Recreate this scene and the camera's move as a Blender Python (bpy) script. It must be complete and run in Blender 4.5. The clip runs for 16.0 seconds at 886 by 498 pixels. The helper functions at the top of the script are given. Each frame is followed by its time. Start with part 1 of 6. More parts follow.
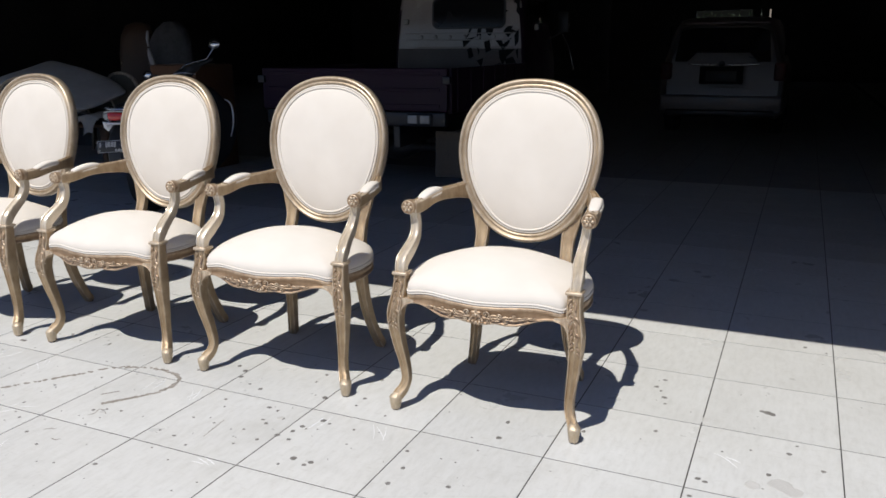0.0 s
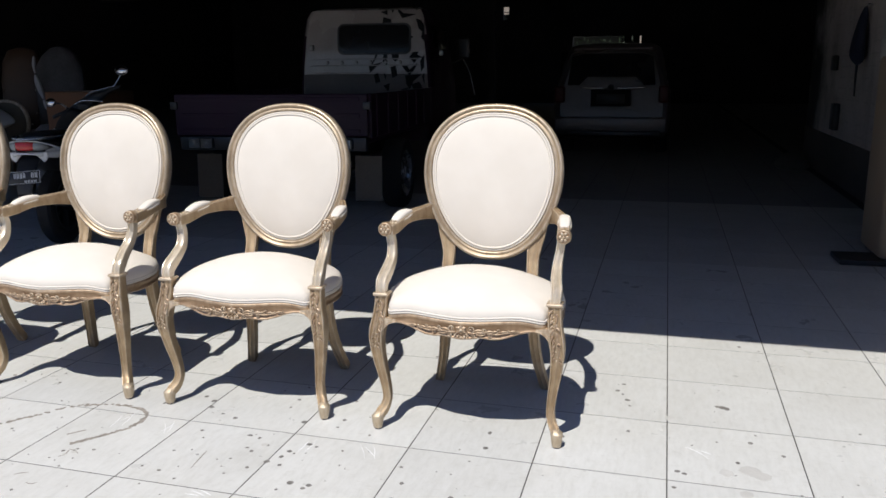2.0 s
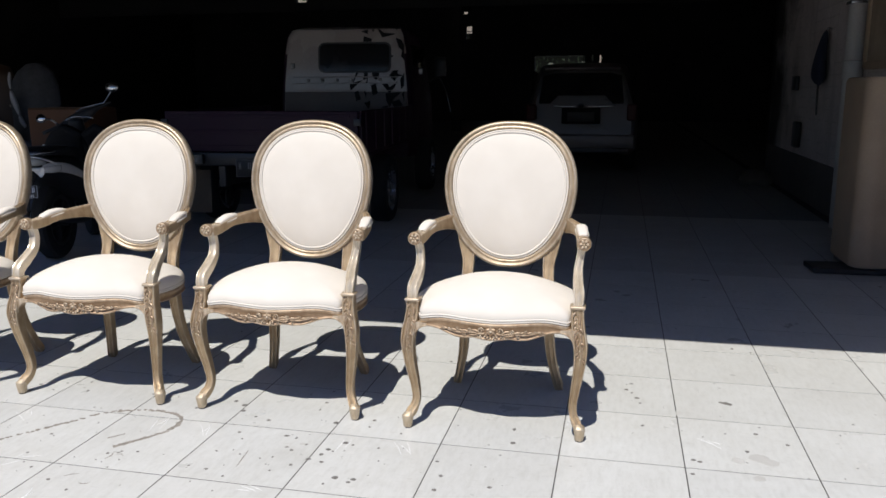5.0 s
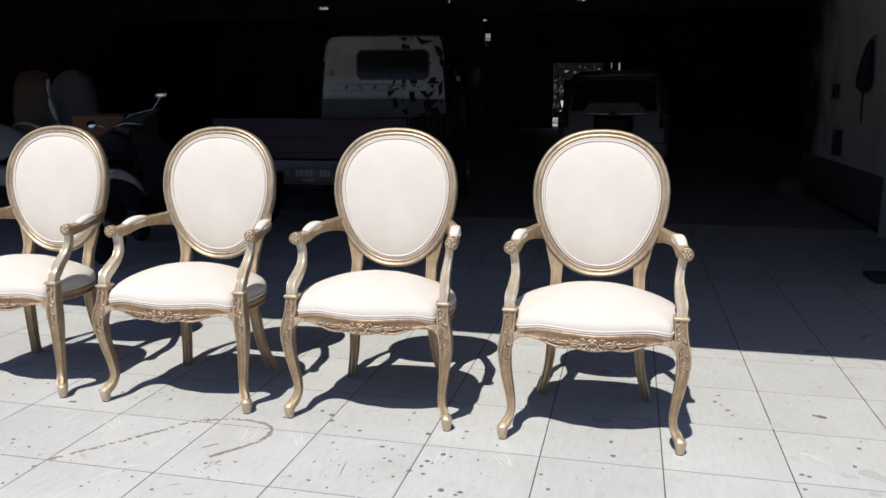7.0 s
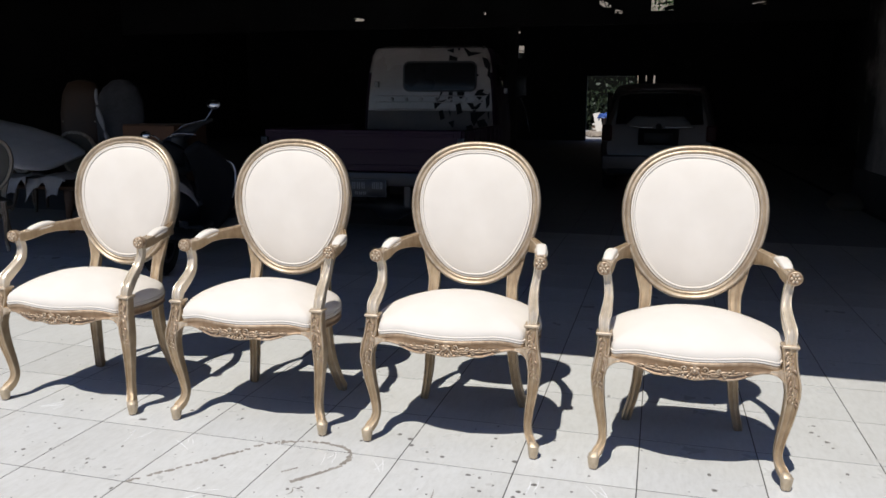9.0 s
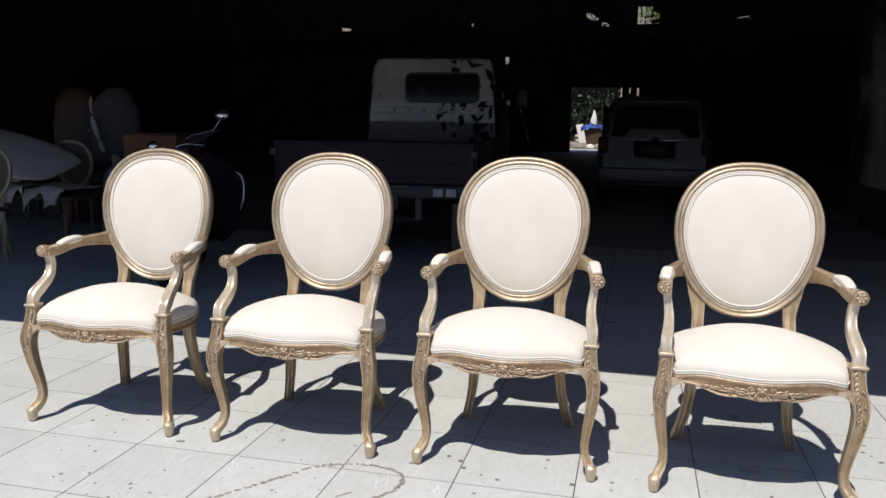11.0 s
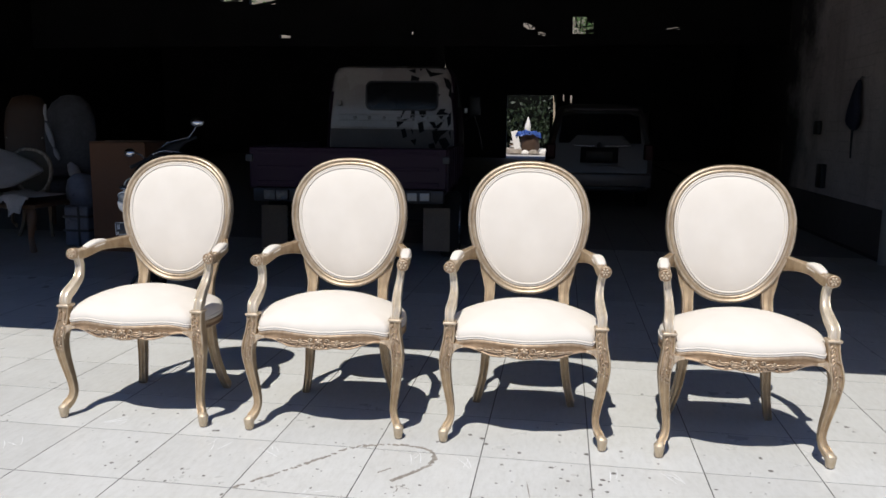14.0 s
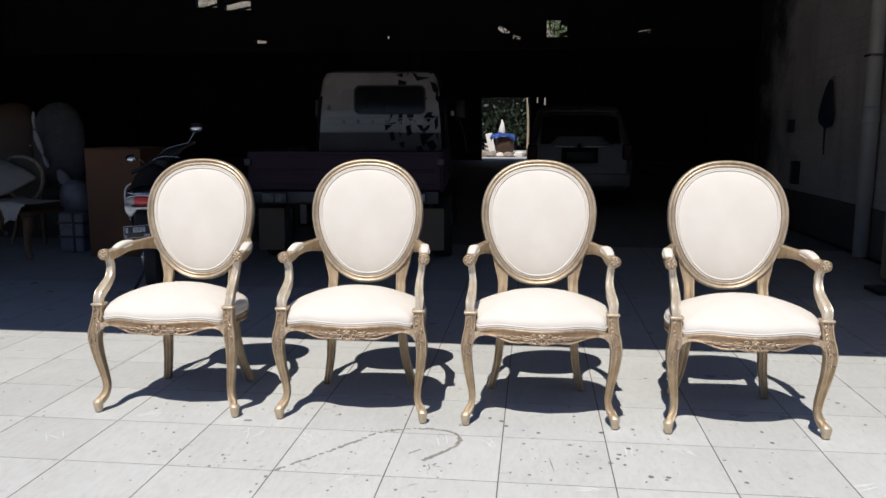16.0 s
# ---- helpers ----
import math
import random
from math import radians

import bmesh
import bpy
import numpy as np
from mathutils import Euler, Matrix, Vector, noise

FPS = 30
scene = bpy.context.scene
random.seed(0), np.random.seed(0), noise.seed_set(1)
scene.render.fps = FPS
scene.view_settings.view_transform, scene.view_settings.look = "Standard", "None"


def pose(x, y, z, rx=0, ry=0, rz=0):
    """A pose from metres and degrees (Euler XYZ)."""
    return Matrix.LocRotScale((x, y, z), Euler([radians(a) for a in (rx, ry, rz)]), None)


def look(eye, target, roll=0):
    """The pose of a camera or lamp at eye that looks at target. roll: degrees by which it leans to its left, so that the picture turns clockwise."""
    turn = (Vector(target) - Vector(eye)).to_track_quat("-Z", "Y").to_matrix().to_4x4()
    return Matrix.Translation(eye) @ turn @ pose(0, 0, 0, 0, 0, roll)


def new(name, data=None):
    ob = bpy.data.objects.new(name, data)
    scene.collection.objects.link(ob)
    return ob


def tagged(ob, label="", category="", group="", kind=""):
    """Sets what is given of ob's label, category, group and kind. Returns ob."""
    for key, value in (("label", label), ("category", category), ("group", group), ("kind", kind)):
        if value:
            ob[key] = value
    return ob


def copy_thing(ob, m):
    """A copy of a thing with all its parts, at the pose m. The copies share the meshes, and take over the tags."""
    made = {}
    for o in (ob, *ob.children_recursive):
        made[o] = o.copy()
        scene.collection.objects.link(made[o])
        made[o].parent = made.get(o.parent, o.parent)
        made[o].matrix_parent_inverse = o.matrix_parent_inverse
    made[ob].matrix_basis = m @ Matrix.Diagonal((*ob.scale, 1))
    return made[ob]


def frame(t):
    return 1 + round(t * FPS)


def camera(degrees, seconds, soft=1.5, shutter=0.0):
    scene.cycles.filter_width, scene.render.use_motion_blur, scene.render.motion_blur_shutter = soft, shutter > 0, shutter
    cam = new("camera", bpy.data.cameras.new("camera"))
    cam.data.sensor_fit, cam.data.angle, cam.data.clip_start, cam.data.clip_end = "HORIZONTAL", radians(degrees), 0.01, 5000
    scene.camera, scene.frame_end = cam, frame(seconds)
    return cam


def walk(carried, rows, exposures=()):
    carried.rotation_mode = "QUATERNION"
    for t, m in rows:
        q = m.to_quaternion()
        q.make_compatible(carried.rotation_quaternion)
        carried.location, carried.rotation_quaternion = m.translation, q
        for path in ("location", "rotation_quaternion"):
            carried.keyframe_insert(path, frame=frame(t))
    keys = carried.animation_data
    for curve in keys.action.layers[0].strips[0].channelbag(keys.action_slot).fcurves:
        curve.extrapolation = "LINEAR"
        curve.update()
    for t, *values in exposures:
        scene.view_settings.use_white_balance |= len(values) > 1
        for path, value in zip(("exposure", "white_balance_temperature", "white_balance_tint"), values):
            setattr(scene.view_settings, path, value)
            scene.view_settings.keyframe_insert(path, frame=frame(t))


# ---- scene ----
cam = camera(58.8, 16.0, soft=1.62)
PATH = [
    (0, (1.795, -2.023, 1.166), (0.997, -0.257, 0.672), -0.3),
    (0.5, (1.76, -2.063, 1.175), (0.997, -0.28, 0.687), 0.1),
    (1, (1.678, -2.105, 1.172), (0.991, -0.287, 0.701), 0.5),
    (1.5, (1.601, -2.15, 1.171), (1.005, -0.296, 0.716), -0.1),
    (2, (1.544, -2.209, 1.178), (1.014, -0.331, 0.739), -0.5),
    (2.5, (1.513, -2.257, 1.185), (1.01, -0.37, 0.754), -0.3),
    (3, (1.49, -2.294, 1.18), (1.02, -0.395, 0.76), -0.1),
    (5.3, (1.332, -2.436, 1.186), (0.902, -0.524, 0.79), -0.2),
    (5.5, (1.312, -2.436, 1.187), (0.877, -0.524, 0.792), -0.2),
    (6, (1.225, -2.451, 1.189), (0.785, -0.539, 0.798), -0.1),
    (6.5, (1.138, -2.458, 1.189), (0.691, -0.547, 0.803), -0.1),
    (7, (1.055, -2.471, 1.189), (0.6, -0.561, 0.808), -0.1),
    (7.5, (0.994, -2.482, 1.188), (0.533, -0.573, 0.813), -0.1),
    (8, (0.933, -2.473, 1.184), (0.463, -0.564, 0.817), 0.1),
    (8.5, (0.88, -2.454, 1.185), (0.382, -0.551, 0.824), 0.2),
    (9, (0.815, -2.415, 1.194), (0.297, -0.516, 0.841), 0.3),
    (9.5, (0.771, -2.4, 1.2), (0.239, -0.502, 0.859), 0.4),
    (12, (0.397, -2.479, 1.209), (-0.004, -0.546, 0.889), 1.1),
    (12.5, (0.359, -2.531, 1.201), (-0.021, -0.593, 0.887), 1.2),
    (13, (0.322, -2.602, 1.197), (-0.029, -0.658, 0.883), 1.1),
    (13.5, (0.289, -2.682, 1.198), (-0.027, -0.731, 0.887), 0.9),
    (14, (0.263, -2.749, 1.209), (-0.03, -0.795, 0.899), 0.7),
    (14.5, (0.24, -2.798, 1.21), (-0.042, -0.842, 0.903), 0.5),
    (15, (0.208, -2.846, 1.21), (-0.05, -0.887, 0.903), 0.3),
    (15.5, (0.163, -2.894, 1.207), (-0.081, -0.933, 0.901), 0.2),
    (16, (0.103, -2.961, 1.2), (-0.122, -0.997, 0.899), 0.0),
]
walk(cam, [(t, look(eye, target, roll)) for t, eye, target, roll in PATH],
     [(0.0, 0.03), (2.0, 0.11), (4.5, 0.09), (8.5, 0.05), (16.0, 0.05)])

# ---- world, sun, exposure ----
SUN_TO = Vector((-0.104, -0.582, 1.0)).normalized()
world = bpy.data.worlds.new("world")
scene.world = world
world.use_nodes = True
wn = world.node_tree
sky = wn.nodes.new("ShaderNodeTexSky")
sky.sky_type, sky.sun_disc = "NISHITA", False
sky.sun_elevation, sky.sun_rotation = math.asin(SUN_TO.z), math.pi + 0.177
sky.air_density, sky.dust_density, sky.ozone_density = 1.3, 0.3, 8.0
tint = wn.nodes.new("ShaderNodeHueSaturation")
tint.inputs["Saturation"].default_value = 1.10
tint.inputs["Hue"].default_value = 0.515
wn.links.new(sky.outputs[0], tint.inputs["Color"])
wn.links.new(tint.outputs[0], wn.nodes["Background"].inputs[0])
wn.nodes["Background"].inputs[1].default_value = 0.084
sun = new("sun", bpy.data.lights.new("sun", "SUN"))
sun.data.energy, sun.data.angle, sun.data.color = 4.65, radians(0.5), (1.0, 0.968, 0.925)
sun.matrix_world = look(SUN_TO * 30, (0, 0, 0))


# ---- materials ----
class Nodes:
    """A small wrapper to write node materials."""

    def __init__(self, name):
        self.mat = bpy.data.materials.new(name)
        self.mat.use_nodes = True
        self.t = self.mat.node_tree
        self.bsdf = self.t.nodes["Principled BSDF"]
        self.obj = self.t.nodes.new("ShaderNodeTexCoord").outputs["Object"]

    def put(self, socket, value):
        if isinstance(value, bpy.types.NodeSocket):
            self.t.links.new(value, socket)
        else:
            socket.default_value = value

    def noise(self, scale, detail=4, rough=0.55, stretch=(1, 1, 1), vector=None):
        m = self.t.nodes.new("ShaderNodeMapping")
        self.put(m.inputs["Vector"], vector or self.obj)
        m.inputs["Scale"].default_value = stretch
        n = self.t.nodes.new("ShaderNodeTexNoise")
        self.put(n.inputs["Vector"], m.outputs[0])
        n.inputs["Scale"].default_value, n.inputs["Detail"].default_value, n.inputs["Roughness"].default_value = scale, detail, rough
        return n.outputs["Fac"]

    def ramp(self, fac, stops):
        r = self.t.nodes.new("ShaderNodeValToRGB")
        self.put(r.inputs[0], fac)
        while len(r.color_ramp.elements) < len(stops):
            r.color_ramp.elements.new(0.5)
        for e, (at, c) in zip(r.color_ramp.elements, stops):
            e.position, e.color = at, (*c, 1) if len(c) == 3 else c
        return r.outputs[0]

    def mix(self, fac, a, b, how="MIX"):
        m = self.t.nodes.new("ShaderNodeMix")
        m.data_type, m.blend_type = "RGBA", how
        for i, v in ((0, fac), (6, a), (7, b)):
            if not isinstance(v, bpy.types.NodeSocket) and i > 0 and len(v) == 3:
                v = (*v, 1)
            self.put(m.inputs[i], v)
        return m.outputs[2]

    def math(self, op, a, b=0.0):
        m = self.t.nodes.new("ShaderNodeMath")
        m.operation = op
        self.put(m.inputs[0], a)
        self.put(m.inputs[1], b)
        return m.outputs[0]

    def random(self):
        return self.t.nodes.new("ShaderNodeObjectInfo").outputs["Random"]

    def bump(self, height, strength=0.2, distance=0.002):
        b = self.t.nodes.new("ShaderNodeBump")
        b.inputs["Strength"].default_value, b.inputs["Distance"].default_value = strength, distance
        self.put(b.inputs["Height"], height)
        self.t.links.new(b.outputs[0], self.bsdf.inputs["Normal"])

    def done(self, color, rough=0.5, metal=0.0, spec=0.5, coat=0.0):
        for key, v in (("Base Color", color), ("Roughness", rough), ("Metallic", metal), ("Specular IOR Level", spec), ("Coat Weight", coat)):
            if key == "Base Color" and not isinstance(v, bpy.types.NodeSocket):
                v = (*v, 1)
            self.put(self.bsdf.inputs[key], v)
        return self.mat


def two_scale(name, a, b, big, fine, rough=(0.4, 0.6), metal=0.0, bump=0.15, spec=0.5, coat=0.0):
    """A plain painted or moulded surface: large stains and fine grain."""
    n = Nodes(name)
    large, small = n.noise(big, 3), n.noise(fine, 5, 0.65)
    both = n.mix(0.4, large, small)
    color = n.ramp(both, [(0.35, a), (0.68, b)])
    n.bump(small, bump, 0.002)
    return n.done(color, n.ramp(large, [(0.3, (rough[0],) * 3), (0.7, (rough[1],) * 3)]), metal, spec, coat)


def gold_material(name, dark, light, rubbed=(0.66, 0.575, 0.46), rough=(0.40, 0.54), coat=0.18, metal=0.55):
    """Champagne-gold leaf paint over wood: a brown wash in streaks, rubbed pale along raised edges."""
    n = Nodes(name)
    wash, brush, grain = n.noise(9, 4), n.noise(60, 4, 0.6, (1, 1, 0.35)), n.noise(420, 3)
    color = n.ramp(n.mix(0.35, wash, brush), [(0.30, dark), (0.5, tuple((a + b) / 2 for a, b in zip(dark, light))), (0.70, light)])
    edge = n.t.nodes.new("ShaderNodeNewGeometry").outputs["Pointiness"]
    worn = n.math("MULTIPLY", n.ramp(edge, [(0.52, (0, 0, 0)), (0.60, (0.85, 0.85, 0.85))]), n.ramp(brush, [(0.35, (0.25, 0.25, 0.25)), (0.6, (1, 1, 1))]))
    color = n.mix(worn, color, rubbed)
    n.bump(n.mix(0.5, brush, grain), 0.16, 0.0015)
    n.put(n.bsdf.inputs["Coat Roughness"], 0.34)
    return n.done(color, n.ramp(wash, [(0.3, (rough[0],) * 3), (0.7, (rough[1],) * 3)]), metal, 0.5, coat)


def fabric_material():
    """Off-white upholstery cloth with a fine weave."""
    n = Nodes("cream_cloth")
    w1, w2 = n.noise(900, 2, 0.5, (1, 0.12, 0.12)), n.noise(900, 2, 0.5, (0.12, 1, 1))
    weave = n.math("ADD", w1, w2)
    soft = n.noise(7, 3)
    color = n.mix(0.12, n.ramp(soft, [(0.3, (0.622, 0.574, 0.502)), (0.7, (0.668, 0.622, 0.550))]), n.ramp(weave, [(0.3, (0.46, 0.418, 0.370)), (0.7, (0.73, 0.678, 0.62))]))
    n.bump(n.mix(0.5, weave, n.noise(30, 3)), 0.12, 0.0012)
    return n.done(color, 0.95, 0.0, 0.03)


def tile_material(name, gloss, worn):
    """Polished grey-white tile with fine parallel veins, scuffs and specks; worn darkens it for shade."""
    n = Nodes(name)
    shift = n.t.nodes.new("ShaderNodeVectorMath")
    shift.operation = "ADD"
    tilt = n.t.nodes.new("ShaderNodeCombineXYZ")
    r = n.random()
    for i in range(3):
        n.put(tilt.inputs[i], n.math("MULTIPLY", r, (37.0, 91.0, 53.0)[i]))
    n.put(shift.inputs[0], n.obj)
    n.put(shift.inputs[1], tilt.outputs[0])
    v = shift.outputs[0]
    vein = n.noise(55, 6, 0.7, (1.0, 0.30, 1), v)
    line = n.noise(120, 3, 0.5, (0.25, 1.0, 1), v)
    cloud = n.noise(3.0, 3, 0.5, (1, 1, 1), v)
    base = n.ramp(vein, [(0.30, (0.538, 0.535, 0.505)), (0.5, (0.592, 0.592, 0.563)), (0.70, (0.628, 0.628, 0.602))])
    base = n.mix(n.ramp(line, [(0.60, (0, 0, 0)), (0.74, (0.35, 0.35, 0.35))]), base, (0.46, 0.44, 0.405))
    base = n.mix(0.55, base, n.ramp(cloud, [(0.3, (0.86, 0.85, 0.83)), (0.7, (1, 1, 1))]), "MULTIPLY")
    base = n.mix(1.0, base, n.ramp(r, [(0.0, (0.93, 0.93, 0.93)), (1.0, (1, 1, 1))]), "MULTIPLY")
    speck = n.noise(240, 2, 0.5, (1, 1, 1), v)
    base = n.mix(n.ramp(speck, [(0.74, (0, 0, 0)), (0.80, (0.5, 0.5, 0.5))]), base, (0.28, 0.25, 0.21))
    rough = n.ramp(n.noise(5, 4, 0.6, (1, 1, 1), v), [(0.3, (gloss,) * 3), (0.7, (gloss + 0.16,) * 3)])
    n.bump(cloud, 0.05, 0.002)
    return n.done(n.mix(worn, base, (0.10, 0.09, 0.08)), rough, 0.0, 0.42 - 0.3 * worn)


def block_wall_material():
    """Thin old plaster over block courses, scuffed, with the fading light painted in towards the rear."""
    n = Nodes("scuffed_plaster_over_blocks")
    split = n.t.nodes.new("ShaderNodeSeparateXYZ")
    n.put(split.inputs[0], n.obj)
    large, small = n.noise(1.3, 4), n.noise(26, 5, 0.7)
    color = n.ramp(n.mix(0.45, large, small), [(0.34, (0.46, 0.405, 0.372)), (0.66, (0.72, 0.65, 0.61))])
    streak = n.noise(5, 4, 0.6, (1, 1, 0.12))
    color = n.mix(n.ramp(streak, [(0.50, (0, 0, 0)), (0.72, (0.3, 0.3, 0.3))]), color, (0.26, 0.23, 0.205))
    course = n.math("PINGPONG", n.math("ADD", split.outputs[2], n.math("MULTIPLY", n.noise(3, 2), 0.02)), 0.055)
    joint = n.math("MULTIPLY", n.math("LESS_THAN", course, 0.007), n.math("GREATER_THAN", n.noise(2.2, 3), 0.47))
    color = n.mix(n.math("MULTIPLY", joint, 0.16), color, (0.12, 0.105, 0.095))
    # ragged darkening by depth, standing in for light fading along the wall
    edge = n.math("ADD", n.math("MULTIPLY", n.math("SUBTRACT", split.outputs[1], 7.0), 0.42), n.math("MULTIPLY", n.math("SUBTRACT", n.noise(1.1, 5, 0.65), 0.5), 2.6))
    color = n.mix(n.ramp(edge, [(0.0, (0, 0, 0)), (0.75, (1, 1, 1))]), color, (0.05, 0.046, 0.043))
    n.bump(n.math("SUBTRACT", small, n.math("MULTIPLY", joint, 0.4)), 0.4, 0.003)
    return n.done(color, 0.88)


def glass_material():
    n = Nodes("dark_glass")
    n.put(n.bsdf.inputs["Transmission Weight"], 0.15)
    return n.done(n.ramp(n.noise(3), [(0.3, (0.008, 0.009, 0.010)), (0.7, (0.016, 0.017, 0.019))]), 0.08, 0.0, 0.2)


GOLD = gold_material("champagne_gold", (0.245, 0.160, 0.084), (0.530, 0.405, 0.256), rough=(0.47, 0.60), coat=0.12)
TOE_GOLD = gold_material("pale_worn_gold", (0.31, 0.235, 0.15), (0.57, 0.47, 0.33), rough=(0.46, 0.58), coat=0.08)
RAIL_GOLD = gold_material("brown_gold", (0.212, 0.128, 0.067), (0.420, 0.290, 0.178), (0.66, 0.56, 0.42), (0.46, 0.60), 0.10)
# silvery support gold, its base paled further to carry the bright sheen
SHEEN_GOLD = gold_material("rubbed_sheen_gold", (0.42, 0.335, 0.225), (0.72, 0.630, 0.490), (0.84, 0.78, 0.68), (0.27, 0.36), 0.6, 0.32)
BACK_GOLD = gold_material("pale_champagne_gold", (0.290, 0.205, 0.120), (0.525, 0.418, 0.285), coat=0.35)
SHADED_GOLD = gold_material("shaded_gold_wash", (0.11, 0.068, 0.036), (0.22, 0.16, 0.10))
CLOTH, TILE, GLASS = fabric_material(), tile_material("floor_tile", 0.26, 0.0), glass_material()
# the same tile darkened in two steps as the hall gets dimmer
TILE_SHADE = tile_material("shaded_hall_tile", 0.34, 0.16)
TILE_DEEP_SHADE = tile_material("deep_shade_hall_tile", 0.6, 0.6)
GROUT = two_scale("grout", (0.036, 0.033, 0.030), (0.082, 0.075, 0.068), 3, 120, (0.8, 0.95))
CONCRETE = two_scale("yard_concrete", (0.30, 0.282, 0.258), (0.42, 0.398, 0.368), 0.7, 60, (0.75, 0.95))
PLASTER = two_scale("old_plaster", (0.48, 0.415, 0.39), (0.84, 0.74, 0.695), 1.1, 30, (0.75, 0.95), bump=0.3)
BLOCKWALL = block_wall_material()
DARKWALL = two_scale("dark_hall_wall", (0.035, 0.033, 0.032), (0.075, 0.07, 0.067), 0.8, 30, (0.8, 0.95), bump=0.3)
WALL_FOOT_SHADE = two_scale("dark_wall_foot_shade", (0.095, 0.080, 0.070), (0.185, 0.160, 0.142), 1.2, 40, (0.7, 0.9), bump=0.2)
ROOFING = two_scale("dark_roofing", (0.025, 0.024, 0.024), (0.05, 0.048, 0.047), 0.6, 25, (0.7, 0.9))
WHITE_CAR = two_scale("white_car_paint", (0.32, 0.284, 0.259), (0.445, 0.400, 0.369), 1.5, 60, (0.2, 0.32), coat=0.4, bump=0.02)
# silver-white paint set darker to carry the weak light deep inside
SUV_PAINT = two_scale("dimmed_silver_white_paint", (0.12, 0.104, 0.096), (0.17, 0.150, 0.139), 1.5, 60, (0.28, 0.4), coat=0.1, bump=0.02)
PURPLE = two_scale("purple_truck_paint", (0.0135, 0.0025, 0.0125), (0.023, 0.0048, 0.021), 2, 50, (0.4, 0.6), spec=0.25, coat=0.0, bump=0.03)
BLACK = two_scale("black_plastic", (0.012, 0.012, 0.013), (0.028, 0.028, 0.03), 4, 90, (0.3, 0.5))
RUBBER = two_scale("tyre_rubber", (0.008, 0.008, 0.008), (0.018, 0.0175, 0.017), 6, 80, (0.75, 0.9))
CHROME = two_scale("chrome", (0.62, 0.62, 0.63), (0.75, 0.75, 0.76), 5, 90, (0.08, 0.2), metal=1.0, bump=0.02)
STEEL = two_scale("grey_wheel_steel", (0.38, 0.39, 0.41), (0.52, 0.53, 0.55), 5, 90, (0.18, 0.32), metal=0.8, bump=0.03)
PALEWRAP = two_scale("clear_plastic_wrap", (0.34, 0.335, 0.345), (0.52, 0.51, 0.52), 6, 60, (0.2, 0.4), bump=0.3)
DULLCLOTH = two_scale("dusty_olive_cover", (0.10, 0.088, 0.066), (0.17, 0.15, 0.115), 5, 120, (0.7, 0.9))
SCOOTER_WHITE = two_scale("white_scooter_plastic", (0.70, 0.69, 0.67), (0.80, 0.79, 0.77), 3, 60, (0.15, 0.28), coat=0.5, bump=0.02)
BRIGHT_RED = two_scale("bright_red_lens", (0.42, 0.012, 0.012), (0.58, 0.02, 0.016), 5, 60, (0.08, 0.18), coat=0.5, bump=0.02)
NIGHT = two_scale("dark_shaded_wall", (0.0025, 0.003, 0.0025), (0.007, 0.0075, 0.006), 0.6, 25, (0.9, 1.0), spec=0.02)
DECAL = two_scale("matt_black_decal", (0.006, 0.006, 0.007), (0.012, 0.012, 0.013), 5, 60, (0.6, 0.8), spec=0.2, bump=0.02)
REDLENS = two_scale("red_lamp_lens", (0.05, 0.008, 0.007), (0.085, 0.012, 0.010), 5, 60, (0.35, 0.5), spec=0.25, coat=0.0, bump=0.02)
CLEARLENS = two_scale("clear_lamp_lens", (0.26, 0.26, 0.25), (0.36, 0.36, 0.34), 5, 60, (0.08, 0.2), coat=0.5, bump=0.02)
BEIGE = two_scale("beige_mudflap", (0.09, 0.070, 0.048), (0.15, 0.118, 0.082), 4, 60, (0.6, 0.8))
TAN = two_scale("tan_leatherette", (0.37, 0.262, 0.172), (0.50, 0.368, 0.248), 2.5, 120, (0.5, 0.7))
BROWN = two_scale("brown_cardboard", (0.105, 0.048, 0.023), (0.165, 0.078, 0.038), 2, 60, (0.7, 0.9))
WOOD = two_scale("dark_wood", (0.10, 0.05, 0.025), (0.19, 0.10, 0.05), 3, 70, (0.45, 0.65))
GREYWRAP = two_scale("grey_packing_foam", (0.035, 0.034, 0.037), (0.10, 0.098, 0.104), 4, 30, (0.5, 0.75), bump=0.6)
BLUEWRAP = two_scale("pale_blue_plastic_wrap", (0.09, 0.097, 0.118), (0.17, 0.18, 0.215), 5, 60, (0.25, 0.5), bump=0.3)
NAVY = two_scale("navy_cloth", (0.012, 0.016, 0.035), (0.025, 0.032, 0.06), 6, 90, (0.8, 0.95))
PIPE = two_scale("grey_pvc_pipe", (0.44, 0.42, 0.39), (0.58, 0.56, 0.52), 3, 60, (0.45, 0.6))
STAIN = two_scale("dried_grey_drips", (0.10, 0.095, 0.085), (0.24, 0.225, 0.205), 30, 200, (0.6, 0.85))
MARK = two_scale("faint_water_mark", (0.43, 0.42, 0.39), (0.53, 0.52, 0.49), 20, 160, (0.4, 0.6))
STAIN_BROWN = two_scale("brown_rust_smear", (0.16, 0.14, 0.115), (0.33, 0.30, 0.26), 30, 200, (0.6, 0.85))
DARKER_GREY = two_scale("darker_grey_paint", (0.085, 0.075, 0.070), (0.150, 0.134, 0.125), 2, 60, (0.4, 0.6), bump=0.03)
LEATHER = two_scale("dark_brown_leather", (0.045, 0.024, 0.013), (0.085, 0.046, 0.026), 3, 90, (0.45, 0.65))
PALECLOTH = two_scale("pale_dusty_cover", (0.60, 0.55, 0.50), (0.80, 0.745, 0.69), 5, 90, (0.5, 0.75), bump=0.4)
